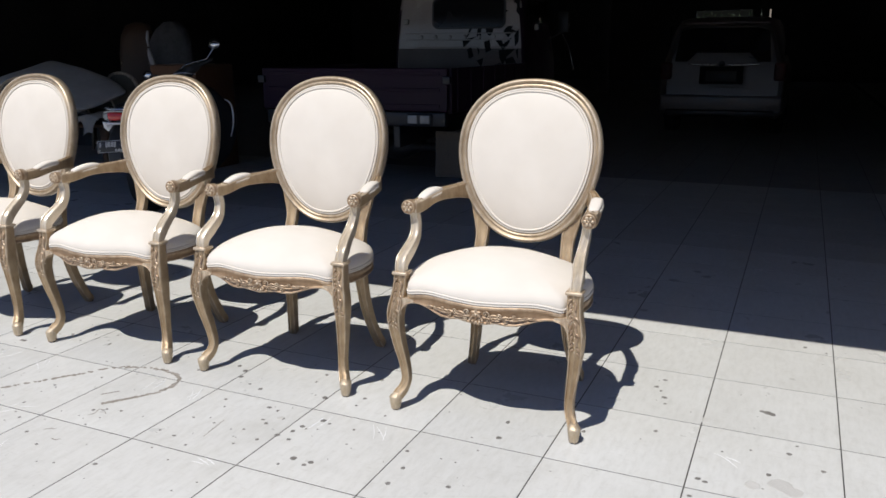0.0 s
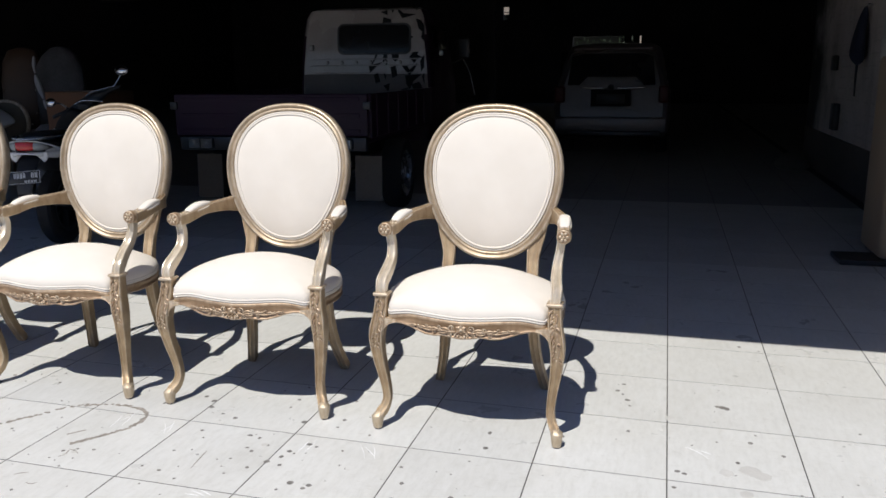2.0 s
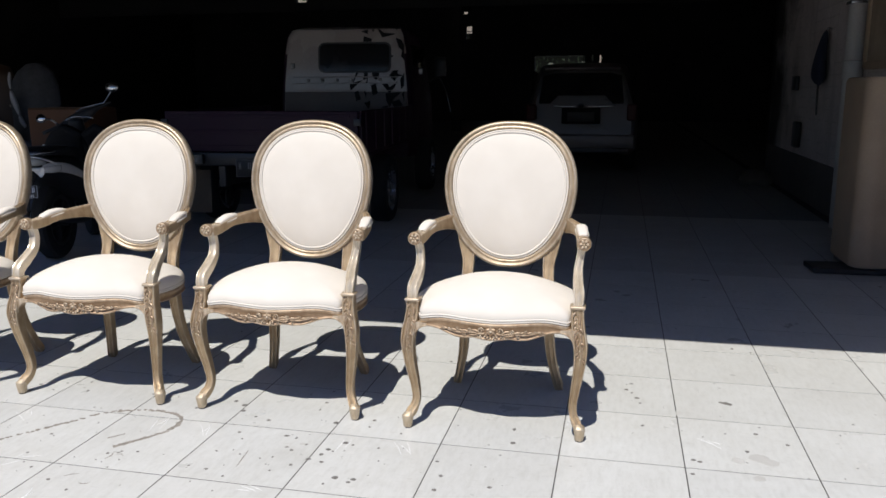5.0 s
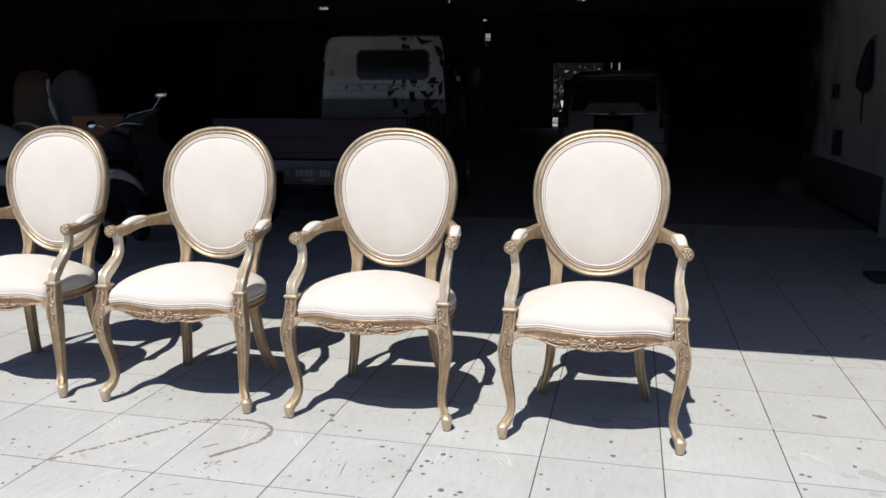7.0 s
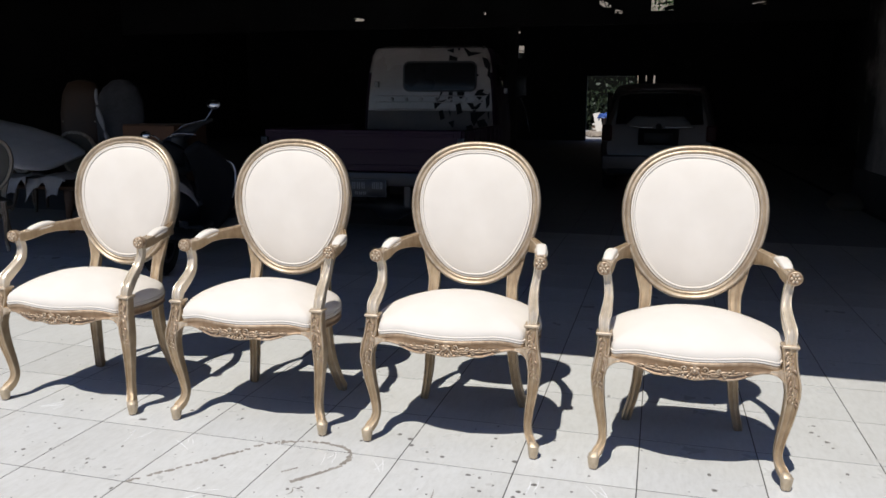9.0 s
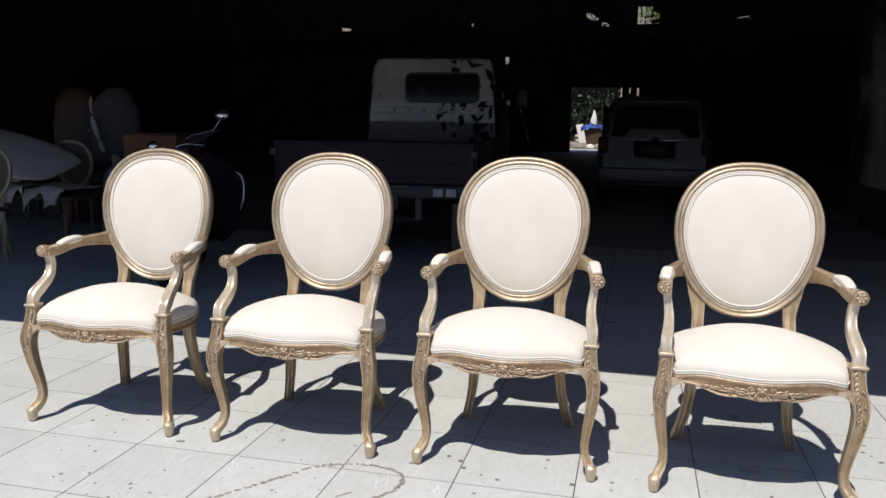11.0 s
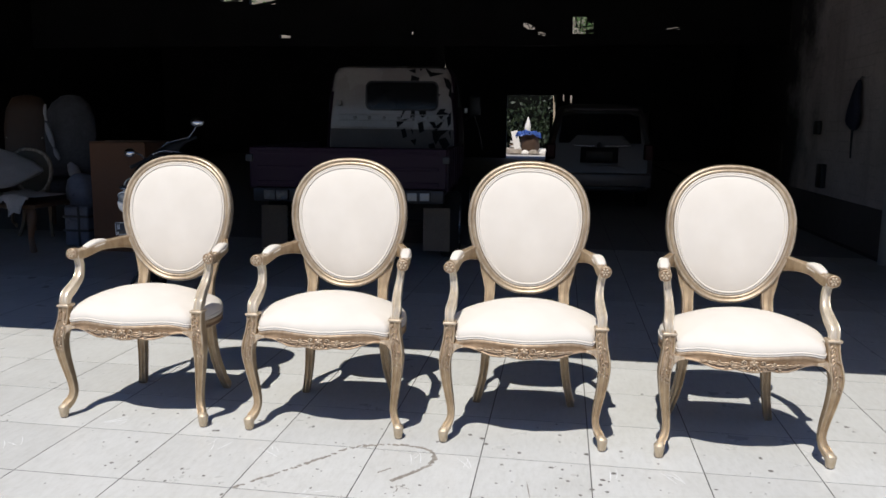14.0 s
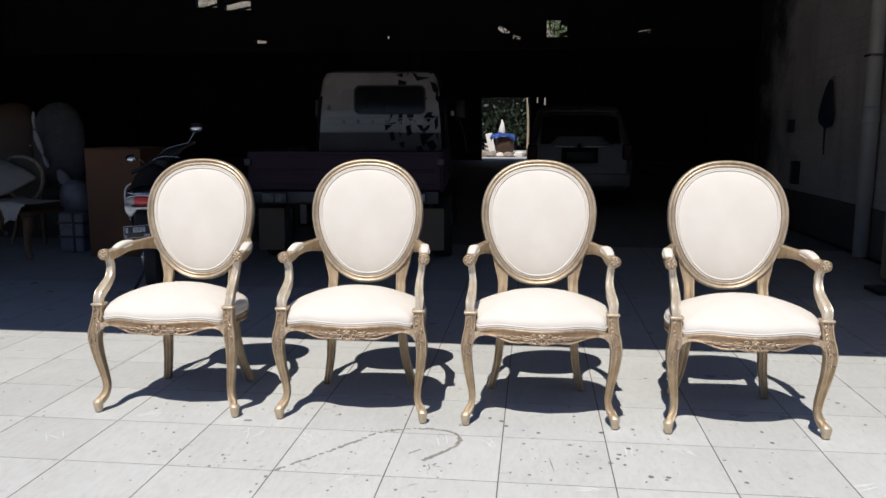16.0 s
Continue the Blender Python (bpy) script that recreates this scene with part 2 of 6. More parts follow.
LINEN = two_scale("crumpled_linen", (0.44, 0.40, 0.36), (0.72, 0.67, 0.61), 5, 120, (0.75, 0.95))
CHALK = two_scale("chalky_scratch", (0.70, 0.70, 0.69), (0.85, 0.85, 0.84), 30, 200, (0.4, 0.7))
LEAF_DARK = two_scale("shaded_leaf", (0.004, 0.010, 0.002), (0.022, 0.040, 0.010), 5, 40, (0.5, 0.7))
TANPOST = two_scale("weathered_tan_wood", (0.30, 0.23, 0.15), (0.50, 0.40, 0.28), 4, 60, (0.7, 0.9))
RUBBLE = two_scale("tan_rubble", (0.16, 0.13, 0.10), (0.34, 0.29, 0.23), 3, 60, (0.7, 0.9))
LEAF = two_scale("tree_leaf", (0.035, 0.085, 0.018), (0.10, 0.17, 0.04), 6, 40, (0.4, 0.6))
BARK = two_scale("bark", (0.10, 0.075, 0.05), (0.22, 0.17, 0.12), 4, 60, (0.8, 0.95), bump=0.5)
TARP = two_scale("blue_tarpaulin", (0.05, 0.12, 0.42), (0.10, 0.20, 0.55), 4, 60, (0.35, 0.55), bump=0.3)
PALE = two_scale("sunlit_whitewash", (0.62, 0.58, 0.52), (0.76, 0.72, 0.66), 2, 60, (0.6, 0.85))
PLATE = two_scale("black_number_plate", (0.015, 0.015, 0.016), (0.03, 0.03, 0.03), 6, 90, (0.35, 0.5))
LETTER_WHITE = two_scale("white_plate_paint", (0.62, 0.62, 0.60), (0.76, 0.76, 0.74), 30, 200, (0.4, 0.6))
PLATE_BAR = two_scale("worn_white_bars", (0.13, 0.13, 0.125), (0.22, 0.22, 0.21), 30, 200, (0.4, 0.6))


# ---- mesh helpers ----
def part(name, bm, material, parent=None, label="", smooth=True):
    """Links a bmesh as one mesh object under a thing or a part."""
    bmesh.ops.recalc_face_normals(bm, faces=bm.faces)
    data = bpy.data.meshes.new(name)
    bm.to_mesh(data)
    bm.free()
    data.materials.append(material)
    if smooth:
        data.shade_smooth()
    ob = new(name, data)
    if parent:
        ob.parent = parent
    if smooth == "angle":
        data.set_sharp_from_angle(angle=radians(38))
    return tagged(ob, label)


def empty(name, m=None):
    ob = new(name)
    ob.empty_display_size = 0.1
    if m is not None:
        ob.matrix_basis = m
    return ob


def box(bm, x0, x1, y0, y1, z0, z1, bevel=0.0, seg=2, m=None):
    """A box, with rounded edges where bevel is given, added to bm."""
    made = bmesh.ops.create_cube(bm, size=1.0)["verts"]
    for v in made:
        v.co = Vector(((x0 + x1) / 2 + v.co.x * (x1 - x0), (y0 + y1) / 2 + v.co.y * (y1 - y0), (z0 + z1) / 2 + v.co.z * (z1 - z0)))
    if m is not None:
        bmesh.ops.transform(bm, matrix=m, verts=made)
    if bevel:
        edges = list({e for v in made for e in v.link_edges})
        bmesh.ops.bevel(bm, geom=edges, offset=bevel, segments=seg, profile=0.5, affect="EDGES")
    return bm


def fresh_box(*args, **kw):
    return box(bmesh.new(), *args, **kw)


def spline(points, sub):
    """A Catmull-Rom curve through points (any number of values each)."""
    p = [np.array(q, float) for q in points]
    p = [2 * p[0] - p[1]] + p + [2 * p[-1] - p[-2]]
    out = []
    for i in range(1, len(p) - 2):
        for k in range(sub):
            t = k / sub
            out.append(0.5 * (2 * p[i] + (p[i + 1] - p[i - 1]) * t + (2 * p[i - 1] - 5 * p[i] + 4 * p[i + 1] - p[i + 2]) * t * t + (3 * p[i] - p[i - 1] - 3 * p[i + 1] + p[i + 2]) * t**3))
    out.append(p[-2])
    return out


QUARTER = [(1.0, 0.0), (1.0, 0.60), (0.975, 0.84), (0.87, 0.95), (0.74, 0.91), (0.62, 0.74), (0.30, 0.82)]
# a squared section with a bead along each edge and a low rib down each face
MOULD = QUARTER + [(0.0, 1.0)] + [(-c, d) for c, d in QUARTER[:0:-1]] + [(-c, -d) for c, d in QUARTER] + [(0.0, -1.0)] + [(c, -d) for c, d in QUARTER[:0:-1]]


def sweep(bm, points, n=10, sub=4, ref=(1, 0, 0), square=1.0, cap=True, section=None):
    """A tapered bar along a curve. Each point: x, y, z, half width (along ref), half depth. square < 1: a squarer section."""
    if section:
        n = len(section)
    rows = spline(points, sub)
    rings = []
    for i, r in enumerate(rows):
        a, b = rows[max(i - 1, 0)], rows[min(i + 1, len(rows) - 1)]
        t = Vector(b[:3] - a[:3]).normalized()
        n1 = Vector(ref)
        n1 = (n1 - n1.dot(t) * t).normalized()
        n2 = t.cross(n1)
        ring = []
        for k in range(n):
            u = 2 * math.pi * (k + 0.5) / n
            c, s = math.cos(u), math.sin(u)
            c, s = math.copysign(abs(c) ** square, c), math.copysign(abs(s) ** square, s)
            if section:
                c, s = section[k]
            ring.append(bm.verts.new(Vector(r[:3]) + n1 * c * r[3] + n2 * s * r[4]))
        rings.append(ring)
    for a, b in zip(rings, rings[1:]):
        for k in range(n):
            bm.faces.new((a[k], a[(k + 1) % n], b[(k + 1) % n], b[k]))
    if cap:
        bm.faces.new(rings[0][::-1])
        bm.faces.new(rings[-1])
    return bm


def loft(bm, rings, closed=True, caps=(True, True)):
    """Skin over rings of points of one length."""
    vs = [[bm.verts.new(p) for p in ring] for ring in rings]
    m = len(vs[0])
    for a, b in zip(vs, vs[1:]):
        for k in range(m if closed else m - 1):
            bm.faces.new((a[k], a[(k + 1) % m], b[(k + 1) % m], b[k]))
    if caps[0]:
        bm.faces.new(vs[0][::-1])
    if caps[1]:
        bm.faces.new(vs[-1])
    return bm


def blob(bm, at, size, m=None, u=8, v=5):
    """A small rounded lump of the given half sizes."""
    made = bmesh.ops.create_uvsphere(bm, u_segments=u, v_segments=v, radius=1.0)["verts"]
    for w in made:
        w.co = Vector((w.co.x * size[0], w.co.y * size[1], w.co.z * size[2]))
    if m is not None:
        bmesh.ops.transform(bm, matrix=m, verts=made)
    bmesh.ops.translate(bm, vec=Vector(at), verts=made)
    return bm


def lathe(bm, profile, m, n=24):
    """Turns a profile of (radius, along) round the z axis of m."""
    rings = [[m @ Vector((r * math.cos(2 * math.pi * k / n), r * math.sin(2 * math.pi * k / n), h)) for k in range(n)] for r, h in profile]
    return loft(bm, rings)


def prism(bm, outline, y0, y1):
    """A flat shape (x, z) with thickness along y."""
    return loft(bm, [[Vector((x, y0, z)) for x, z in outline], [Vector((x, y1, z)) for x, z in outline]])


# ---- setting: floor bed, walls, roof, yard ----
T = 0.40


def setting():
    def piece(name, bm, mat, label, smooth=False):
        return tagged(part(name, bm, mat, None, label, smooth), kind="structure")

    piece("ground", fresh_box(-400, 400, -400, 400, -0.4, -0.03), CONCRETE, "pale worn concrete yard and street ground")
    bed = piece("floor", fresh_box(-16, 3.3, -2.8, 28.0, -0.028, -0.0007), GROUT, "grey-white polished square floor tiles with thin dark joints")
    piece("wall_east", fresh_box(3.3, 3.55, 0.10, 9.0, -0.03, 7.6), BLOCKWALL, "old grey plaster side wall, stained, its rear darkened for fading light")
    # dark strip added to carry the dimness low on the side wall
    piece("baseboard", fresh_box(3.288, 3.304, 3.75, 9.0, -0.004, 0.46, 0.004), WALL_FOOT_SHADE, "dark brown strip along the side wall's foot, standing in for shade")
    piece("wall_east_rear", fresh_box(6.4, 6.6, 9.0, 28.2, -0.03, 7.6), DARKWALL, "dark side wall of the deep hall")
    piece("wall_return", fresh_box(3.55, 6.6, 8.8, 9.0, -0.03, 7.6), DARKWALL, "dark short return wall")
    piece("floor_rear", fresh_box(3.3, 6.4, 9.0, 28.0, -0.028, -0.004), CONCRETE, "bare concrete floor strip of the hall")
    # added out of view: cuts the low sky, bounces light inwards
    piece("wall_street", fresh_box(-45, 45, -15.0, -14.7, -0.03, 3.3), PALE, "unseen pale wall added across the street to shape the light")
    piece("wall_west", fresh_box(-16.2, -16.0, 0.10, 28.2, -0.03, 7.6), DARKWALL, "dark side wall of the workshop")
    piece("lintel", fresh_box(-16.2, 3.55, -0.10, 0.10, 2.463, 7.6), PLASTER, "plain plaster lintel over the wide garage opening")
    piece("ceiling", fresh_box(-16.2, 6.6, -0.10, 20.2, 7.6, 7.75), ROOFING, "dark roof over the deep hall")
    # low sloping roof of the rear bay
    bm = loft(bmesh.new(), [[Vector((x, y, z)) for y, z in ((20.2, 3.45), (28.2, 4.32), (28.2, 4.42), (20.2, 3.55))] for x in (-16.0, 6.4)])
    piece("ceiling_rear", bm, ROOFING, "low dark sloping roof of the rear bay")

    def pierced(y0, y1, z0, z1, holes):
        """A wall from side to side with openings."""
        xs = sorted({-16.0, 6.4, *(h[0] for h in holes), *(h[1] for h in holes)})
        zs = sorted({z0, z1, *(h[2] for h in holes), *(h[3] for h in holes)})
        bm = bmesh.new()
        for za, zb in zip(zs, zs[1:]):
            run = None
            for xa, xb in zip(xs, xs[1:]):
                cx, cz = (xa + xb) / 2, (za + zb) / 2
                if any(h[0] < cx < h[1] and h[2] < cz < h[3] for h in holes):
                    if run is not None:
                        box(bm, run, xa, y0, y1, za, zb)
                    run = None
                elif run is None:
                    run = xa
            if run is not None:
                box(bm, run, 6.4, y0, y1, za, zb)
        bmesh.ops.remove_doubles(bm, verts=bm.verts, dist=1e-5)
        return bm

    def board_up(wall, y, boards):
        """Loose boards nailed across the openings of a wall."""
        for x, z, l, h, turn in boards:
            part("board", fresh_box(-l / 2, l / 2, y, y + 0.03, -h / 2, h / 2, 0, 1, Matrix.Translation((x, 0, z)) @ pose(0, 0, 0, 0, -turn, 0)), DARKWALL, wall, "", False)

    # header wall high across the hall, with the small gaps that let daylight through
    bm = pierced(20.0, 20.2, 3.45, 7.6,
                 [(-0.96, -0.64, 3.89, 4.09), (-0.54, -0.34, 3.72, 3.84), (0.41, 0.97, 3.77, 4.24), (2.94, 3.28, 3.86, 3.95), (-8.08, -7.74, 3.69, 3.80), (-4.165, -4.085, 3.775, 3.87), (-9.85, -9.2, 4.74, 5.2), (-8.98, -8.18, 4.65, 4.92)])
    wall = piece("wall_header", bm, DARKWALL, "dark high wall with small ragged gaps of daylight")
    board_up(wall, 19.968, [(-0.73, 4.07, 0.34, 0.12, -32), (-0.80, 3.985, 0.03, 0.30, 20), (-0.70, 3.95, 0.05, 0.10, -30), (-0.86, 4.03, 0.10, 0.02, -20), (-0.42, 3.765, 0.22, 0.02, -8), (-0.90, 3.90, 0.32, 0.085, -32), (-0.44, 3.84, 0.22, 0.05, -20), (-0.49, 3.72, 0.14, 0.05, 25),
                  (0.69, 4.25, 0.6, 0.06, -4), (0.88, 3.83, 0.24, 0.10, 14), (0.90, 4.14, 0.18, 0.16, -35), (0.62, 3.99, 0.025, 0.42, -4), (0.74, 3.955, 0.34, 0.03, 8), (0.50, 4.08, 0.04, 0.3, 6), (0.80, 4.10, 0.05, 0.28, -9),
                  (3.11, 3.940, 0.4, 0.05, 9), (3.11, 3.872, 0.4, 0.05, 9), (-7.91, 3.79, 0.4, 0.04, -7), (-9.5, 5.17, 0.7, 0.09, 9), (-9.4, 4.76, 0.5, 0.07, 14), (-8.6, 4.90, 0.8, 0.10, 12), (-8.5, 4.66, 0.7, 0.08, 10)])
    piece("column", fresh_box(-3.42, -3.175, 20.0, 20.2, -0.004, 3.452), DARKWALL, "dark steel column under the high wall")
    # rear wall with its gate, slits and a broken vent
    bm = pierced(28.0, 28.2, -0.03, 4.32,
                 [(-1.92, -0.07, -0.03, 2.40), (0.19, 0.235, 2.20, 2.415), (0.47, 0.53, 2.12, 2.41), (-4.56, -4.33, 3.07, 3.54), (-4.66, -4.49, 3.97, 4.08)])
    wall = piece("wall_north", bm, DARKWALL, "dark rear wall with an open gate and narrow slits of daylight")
    board_up(wall, 27.968, [(-4.45, 3.20, 0.26, 0.025, 6), (-4.45, 3.34, 0.26, 0.03, -8), (-4.36, 3.14, 0.10, 0.10, 30), (-4.57, 3.97, 0.2, 0.03, 8), (-0.13, 2.27, 0.035, 0.25, 4)])
    return bed


floor_bed = setting()


# ---- the armchairs ----
def egg(theta, grow=0.0):
    """A point of the oval back's outline in its own plane: across, up. grow: outwards."""
    def at(t):
        c = math.cos(t)
        return 0.2537 * math.copysign(abs(c) ** 0.883, c) * (1 + 0.12 * math.sin(t)), (0.2806 if t % (2 * math.pi) < math.pi else 0.2850) * math.sin(t)
    (x, z), (x0, z0), (x1, z1) = at(theta), at(theta - 0.03), at(theta + 0.03)
    dx, dz = x1 - x0, z1 - z0
    l = math.hypot(dx, dz)
    return x + grow * dz / l, z - grow * dx / l


BACK = pose(0, 0.459, 0.786, -8.0)


def on_back_plane(u, d, w):
    """A place on the back, which is hollowed so that its sides come forward."""
    return BACK @ Vector((u, d - 0.37 * u * u, w))


def oval(grow, depth, n=56):
    return [on_back_plane(e[0], depth, e[1]) for e in (egg(2 * math.pi * k / n, grow) for k in range(n))]


def seat_outline():
    """The seat's plan, half of it drawn and mirrored, serpentine in front and round behind."""
    half = spline([(0.0, -0.056), (0.09, -0.046), (0.18, -0.023), (0.243, -0.008), (0.259, 0.014), (0.272, 0.050), (0.290, 0.10), (0.295, 0.17), (0.280, 0.25), (0.238, 0.325), (0.165, 0.370), (0.08, 0.386), (0.0, 0.388)], 3)
    left = [(-p[0], p[1]) for p in half[1:-1]][::-1]
    return [(p[0], p[1]) for p in half] + left


def seat_wave(x):
    """The front edge of the seat: a little higher beside the middle, dipping at the corners; 1 is 10 mm."""
    u = abs(x) / 0.26
    return -0.25 * math.cos(u / 0.62 * math.pi) if u < 0.62 else 0.25 - 1.4 * min(1.0, (u - 0.62) / 0.33) ** 1.6


def seat_ring(scale, z, wave=0.0, soften=0.0):
    """A ring of the seat at a scale of its outline; soften draws it towards an ellipse."""
    out = []
    for x, y in seat_outline():
        front = max(0.0, 1 - max(y, 0) / 0.06)
        zz = z + wave * front * seat_wave(x)
        a = math.atan2((y - 0.165) / 0.222, x / 0.285)
        ex, ey = 0.285 * math.cos(a), 0.165 + 0.222 * math.sin(a)
        x, y = x + (ex - x) * soften, y + (ey - y) * soften
        out.append(Vector((x * scale, 0.17 + (y - 0.17) * scale, zz)))
    return out


def cord(bm, ring, r, n=6, ref=(0, 0.2, 1)):
    """A closed cord along a ring of points."""
    m = len(ring)
    rows = []
    for i in range(m):
        t = (ring[(i + 1) % m] - ring[i - 1]).normalized()
        a = t.cross(Vector(ref)).normalized()
        b = t.cross(a)
        rows.append([ring[i] + (a * math.cos(2 * math.pi * k / n) + b * math.sin(2 * math.pi * k / n)) * r for k in range(n)])
    rows.append(rows[0])
    loft(bm, rows, caps=(False, False))
    bmesh.ops.remove_doubles(bm, verts=bm.verts, dist=1e-6)
    return bm


def leaf(bm, x, z, turn, length, width, surf, bend=0.0, rise=0.0032):
    """A carved blade on a face: base at x, z; surf(x, z) is the face's y; turn in degrees from the x axis."""
    rows = []
    n = 5
    for k in range(n + 1):
        q = k / n
        a = radians(turn + bend * q)
        if k:
            am = radians(turn + bend * (q - 0.5 / n))
            x, z = x + math.cos(am) * length / n, z + math.sin(am) * length / n
        w = width * math.sin(math.pi * (0.12 + 0.88 * q) ** 0.8) * 0.5 + 0.0004
        dx, dz = -math.sin(a) * w, math.cos(a) * w
        rows.append([(x + dx, surf(x + dx, z + dz) + 0.0006, z + dz), (x + dx * 0.45, surf(x, z) - rise * 0.8, z + dz * 0.45), (x, surf(x, z) - rise * (0.55 + 0.3 * q), z), (x - dx * 0.45, surf(x, z) - rise * 0.8, z - dz * 0.45), (x - dx, surf(x - dx, z - dz) + 0.0006, z - dz)])
    loft(bm, [[Vector(p) for p in r] for r in rows], closed=False, caps=(False, False))


def armchair():
    chair = empty("armchair")
    # oval back: moulded frame, cushion, cord, plain rear panel
    prof = [(0.0, 0.022), (0.001, -0.002), (-0.0015, -0.011), (-0.006, -0.0165), (-0.011, -0.0165), (-0.0145, -0.0105), (-0.018, -0.0085),
            (-0.021, -0.0125), (-0.026, -0.0135), (-0.0295, -0.009), (-0.034, 0.002), (-0.034, 0.022)]
    bm = bmesh.new()
    rings = [oval(g, d, 72) for g, d in prof]
    loft(bm, rings + rings[:1], caps=(False, False))
    bmesh.ops.remove_doubles(bm, verts=bm.verts, dist=1e-6)
    part("back_frame", bm, BACK_GOLD, chair, "moulded champagne-gold oval back frame")

    def dome(edge, rise, base, n=56):
        rs = [1.0, 0.985, 0.95, 0.88, 0.76, 0.6, 0.4, 0.2, 0.02]
        out = []
        for s in rs:
            d = base + rise * (1 - s**2.8) ** 0.72
            out.append([on_back_plane(e[0] * s, d, e[1] * s) for e in (egg(2 * math.pi * k / n, edge) for k in range(n))])
        return out

    cushion = part("back_cushion", loft(bmesh.new(), dome(-0.033, -0.030, -0.004), caps=(False, True)), CLOTH, chair, "cream cloth padded oval back")
    part("piping", cord(bmesh.new(), oval(-0.0355, -0.0080, 72), 0.0040, 8, (0, 1, 0)), CLOTH, cushion)
    part("piping", cord(bmesh.new(), oval(-0.0432, -0.0118, 72), 0.0040, 8, (0, 1, 0)), CLOTH, cushion)
    part("rear_panel", loft(bmesh.new(), dome(-0.032, 0.012, 0.016), caps=(False, True)), CLOTH, chair, "cream cloth rear panel")
    # seat rail: a shaped band round the seat, arched at the legs and lobed in the middle of the front
    def low_edge(x):
        u = abs(x) / 0.26
        drop = 0.022 * (1 - max(0.0, min(1.0, (u - 0.44) / 0.36)) ** 2 * (3 - 2 * max(0.0, min(1.0, (u - 0.44) / 0.36))))
        return 0.3800 - drop - 0.004 * math.exp(-((u / 0.13) ** 2)) + 0.004 * math.exp(-(((u - 0.21) / 0.06) ** 2)) - 0.002 * math.exp(-(((u - 0.40) / 0.08) ** 2))

    columns = []
    for x, y in seat_outline():
        front = max(0.0, 1 - max(y - 0.012, 0) / 0.03)
        low = 0.381 + front * (low_edge(x) - 0.381)
        top = 0.4170 + 0.010 * front * seat_wave(x)
        cx, cy = x, y - 0.17
        l = math.hypot(cx, cy)
        o = (cx / l, cy / l)
        h = top - low
        columns.append([Vector((x + o[0] * g, y + o[1] * g, z)) for g, z in (
            (-0.026, low + 0.002), (-0.003, low - 0.001), (0.003, low + 0.0005), (0.0052, low + 0.0035), (0.0038, low + 0.0065), (0.0005, low + 0.0085), (0.0005, low + 0.5 * h), (0.0022, top - 0.0155),
            (0.0045, top - 0.0125), (0.0056, top - 0.008), (0.0042, top - 0.003), (0.0, top), (-0.026, top))])
    rings = [[col[k] for col in columns] for k in range(13)]
    bm = loft(bmesh.new(), rings + rings[:1], caps=(False, False))
    bmesh.ops.remove_doubles(bm, verts=bm.verts, dist=1e-6)
    rail = part("seat_rail", bm, RAIL_GOLD, chair, "curved gold seat rail, arched towards the legs")
    # carving on the front rail: a shell with leaf scrolls to both sides
    bm = bmesh.new()

    def face(x, z=0.0):
        return -0.0580 + 0.033 * (min(abs(x), 0.24) / 0.18) ** 2

    def curl(x, z, r, start, turns, thick):
        """A tapering scroll on the face, wound inwards from its start angle; turns below 0 wind the other way."""
        pts = []
        for k in range(13):
            q = k / 12
            a, w = radians(start) + 2 * math.pi * turns * q, r * (1 - 0.72 * q)
            px, pz = x + w * math.cos(a), z + w * math.sin(a)
            t = thick * (0.55 + 0.45 * math.sin(math.pi * min(1.0, q * 1.3)))
            pts.append((px, face(px) - 0.0012, pz, t, t))
        sweep(bm, pts, 6, 1, (0, 1, 0))
        blob(bm, (*((x, face(x) - 0.002)), z), (r * 0.26, 0.0035, r * 0.26), None, 7, 4)

    for k in range(6):
        a = 90 + 60 * k
        leaf(bm, 0.0025 * math.cos(radians(a)), 0.3875 + 0.0025 * math.sin(radians(a)), a, 0.0150, 0.0150, face, 0, 0.0062)
    blob(bm, (0, face(0) - 0.0045, 0.3875), (0.0052, 0.005, 0.0048), None, 8, 5)
    for x, z, q in ((0, 0.3625, 0.0052), (-0.0115, 0.3650, 0.0044), (0.0115, 0.3650, 0.0044), (-0.0205, 0.3690, 0.0034), (0.0205, 0.3690, 0.0034)):
        blob(bm, (x, face(x) - 0.0025, z), (q, 0.0048, q), None, 8, 5)
    for k in range(5):
        a = 210 + 30 * k
        leaf(bm, 0.013 * math.cos(radians(a)), 0.3800 + 0.009 * math.sin(radians(a)), a, 0.014, 0.0075, face, 0, 0.0040)
    for s in (-1, 1):
        flip = (lambda a: a) if s > 0 else (lambda a: 180 - a)
        for x0, z0, q, a, turns, thick in ((0.031, 0.3905, 0.0120, 250, 1.2, 0.0026), (0.036, 0.3690, 0.0080, 80, -1.1, 0.0021), (0.071, 0.3880, 0.0095, 215, 1.15, 0.0022),
                                           (0.090, 0.3720, 0.0068, 60, -1.1, 0.0018), (0.115, 0.3885, 0.0080, 205, 1.1, 0.0019), (0.146, 0.3845, 0.0062, 200, 1.1, 0.0016), (0.172, 0.3860, 0.0045, 200, 1.0, 0.0013)):
            curl(s * x0, z0, q, flip(a), s * turns, thick)
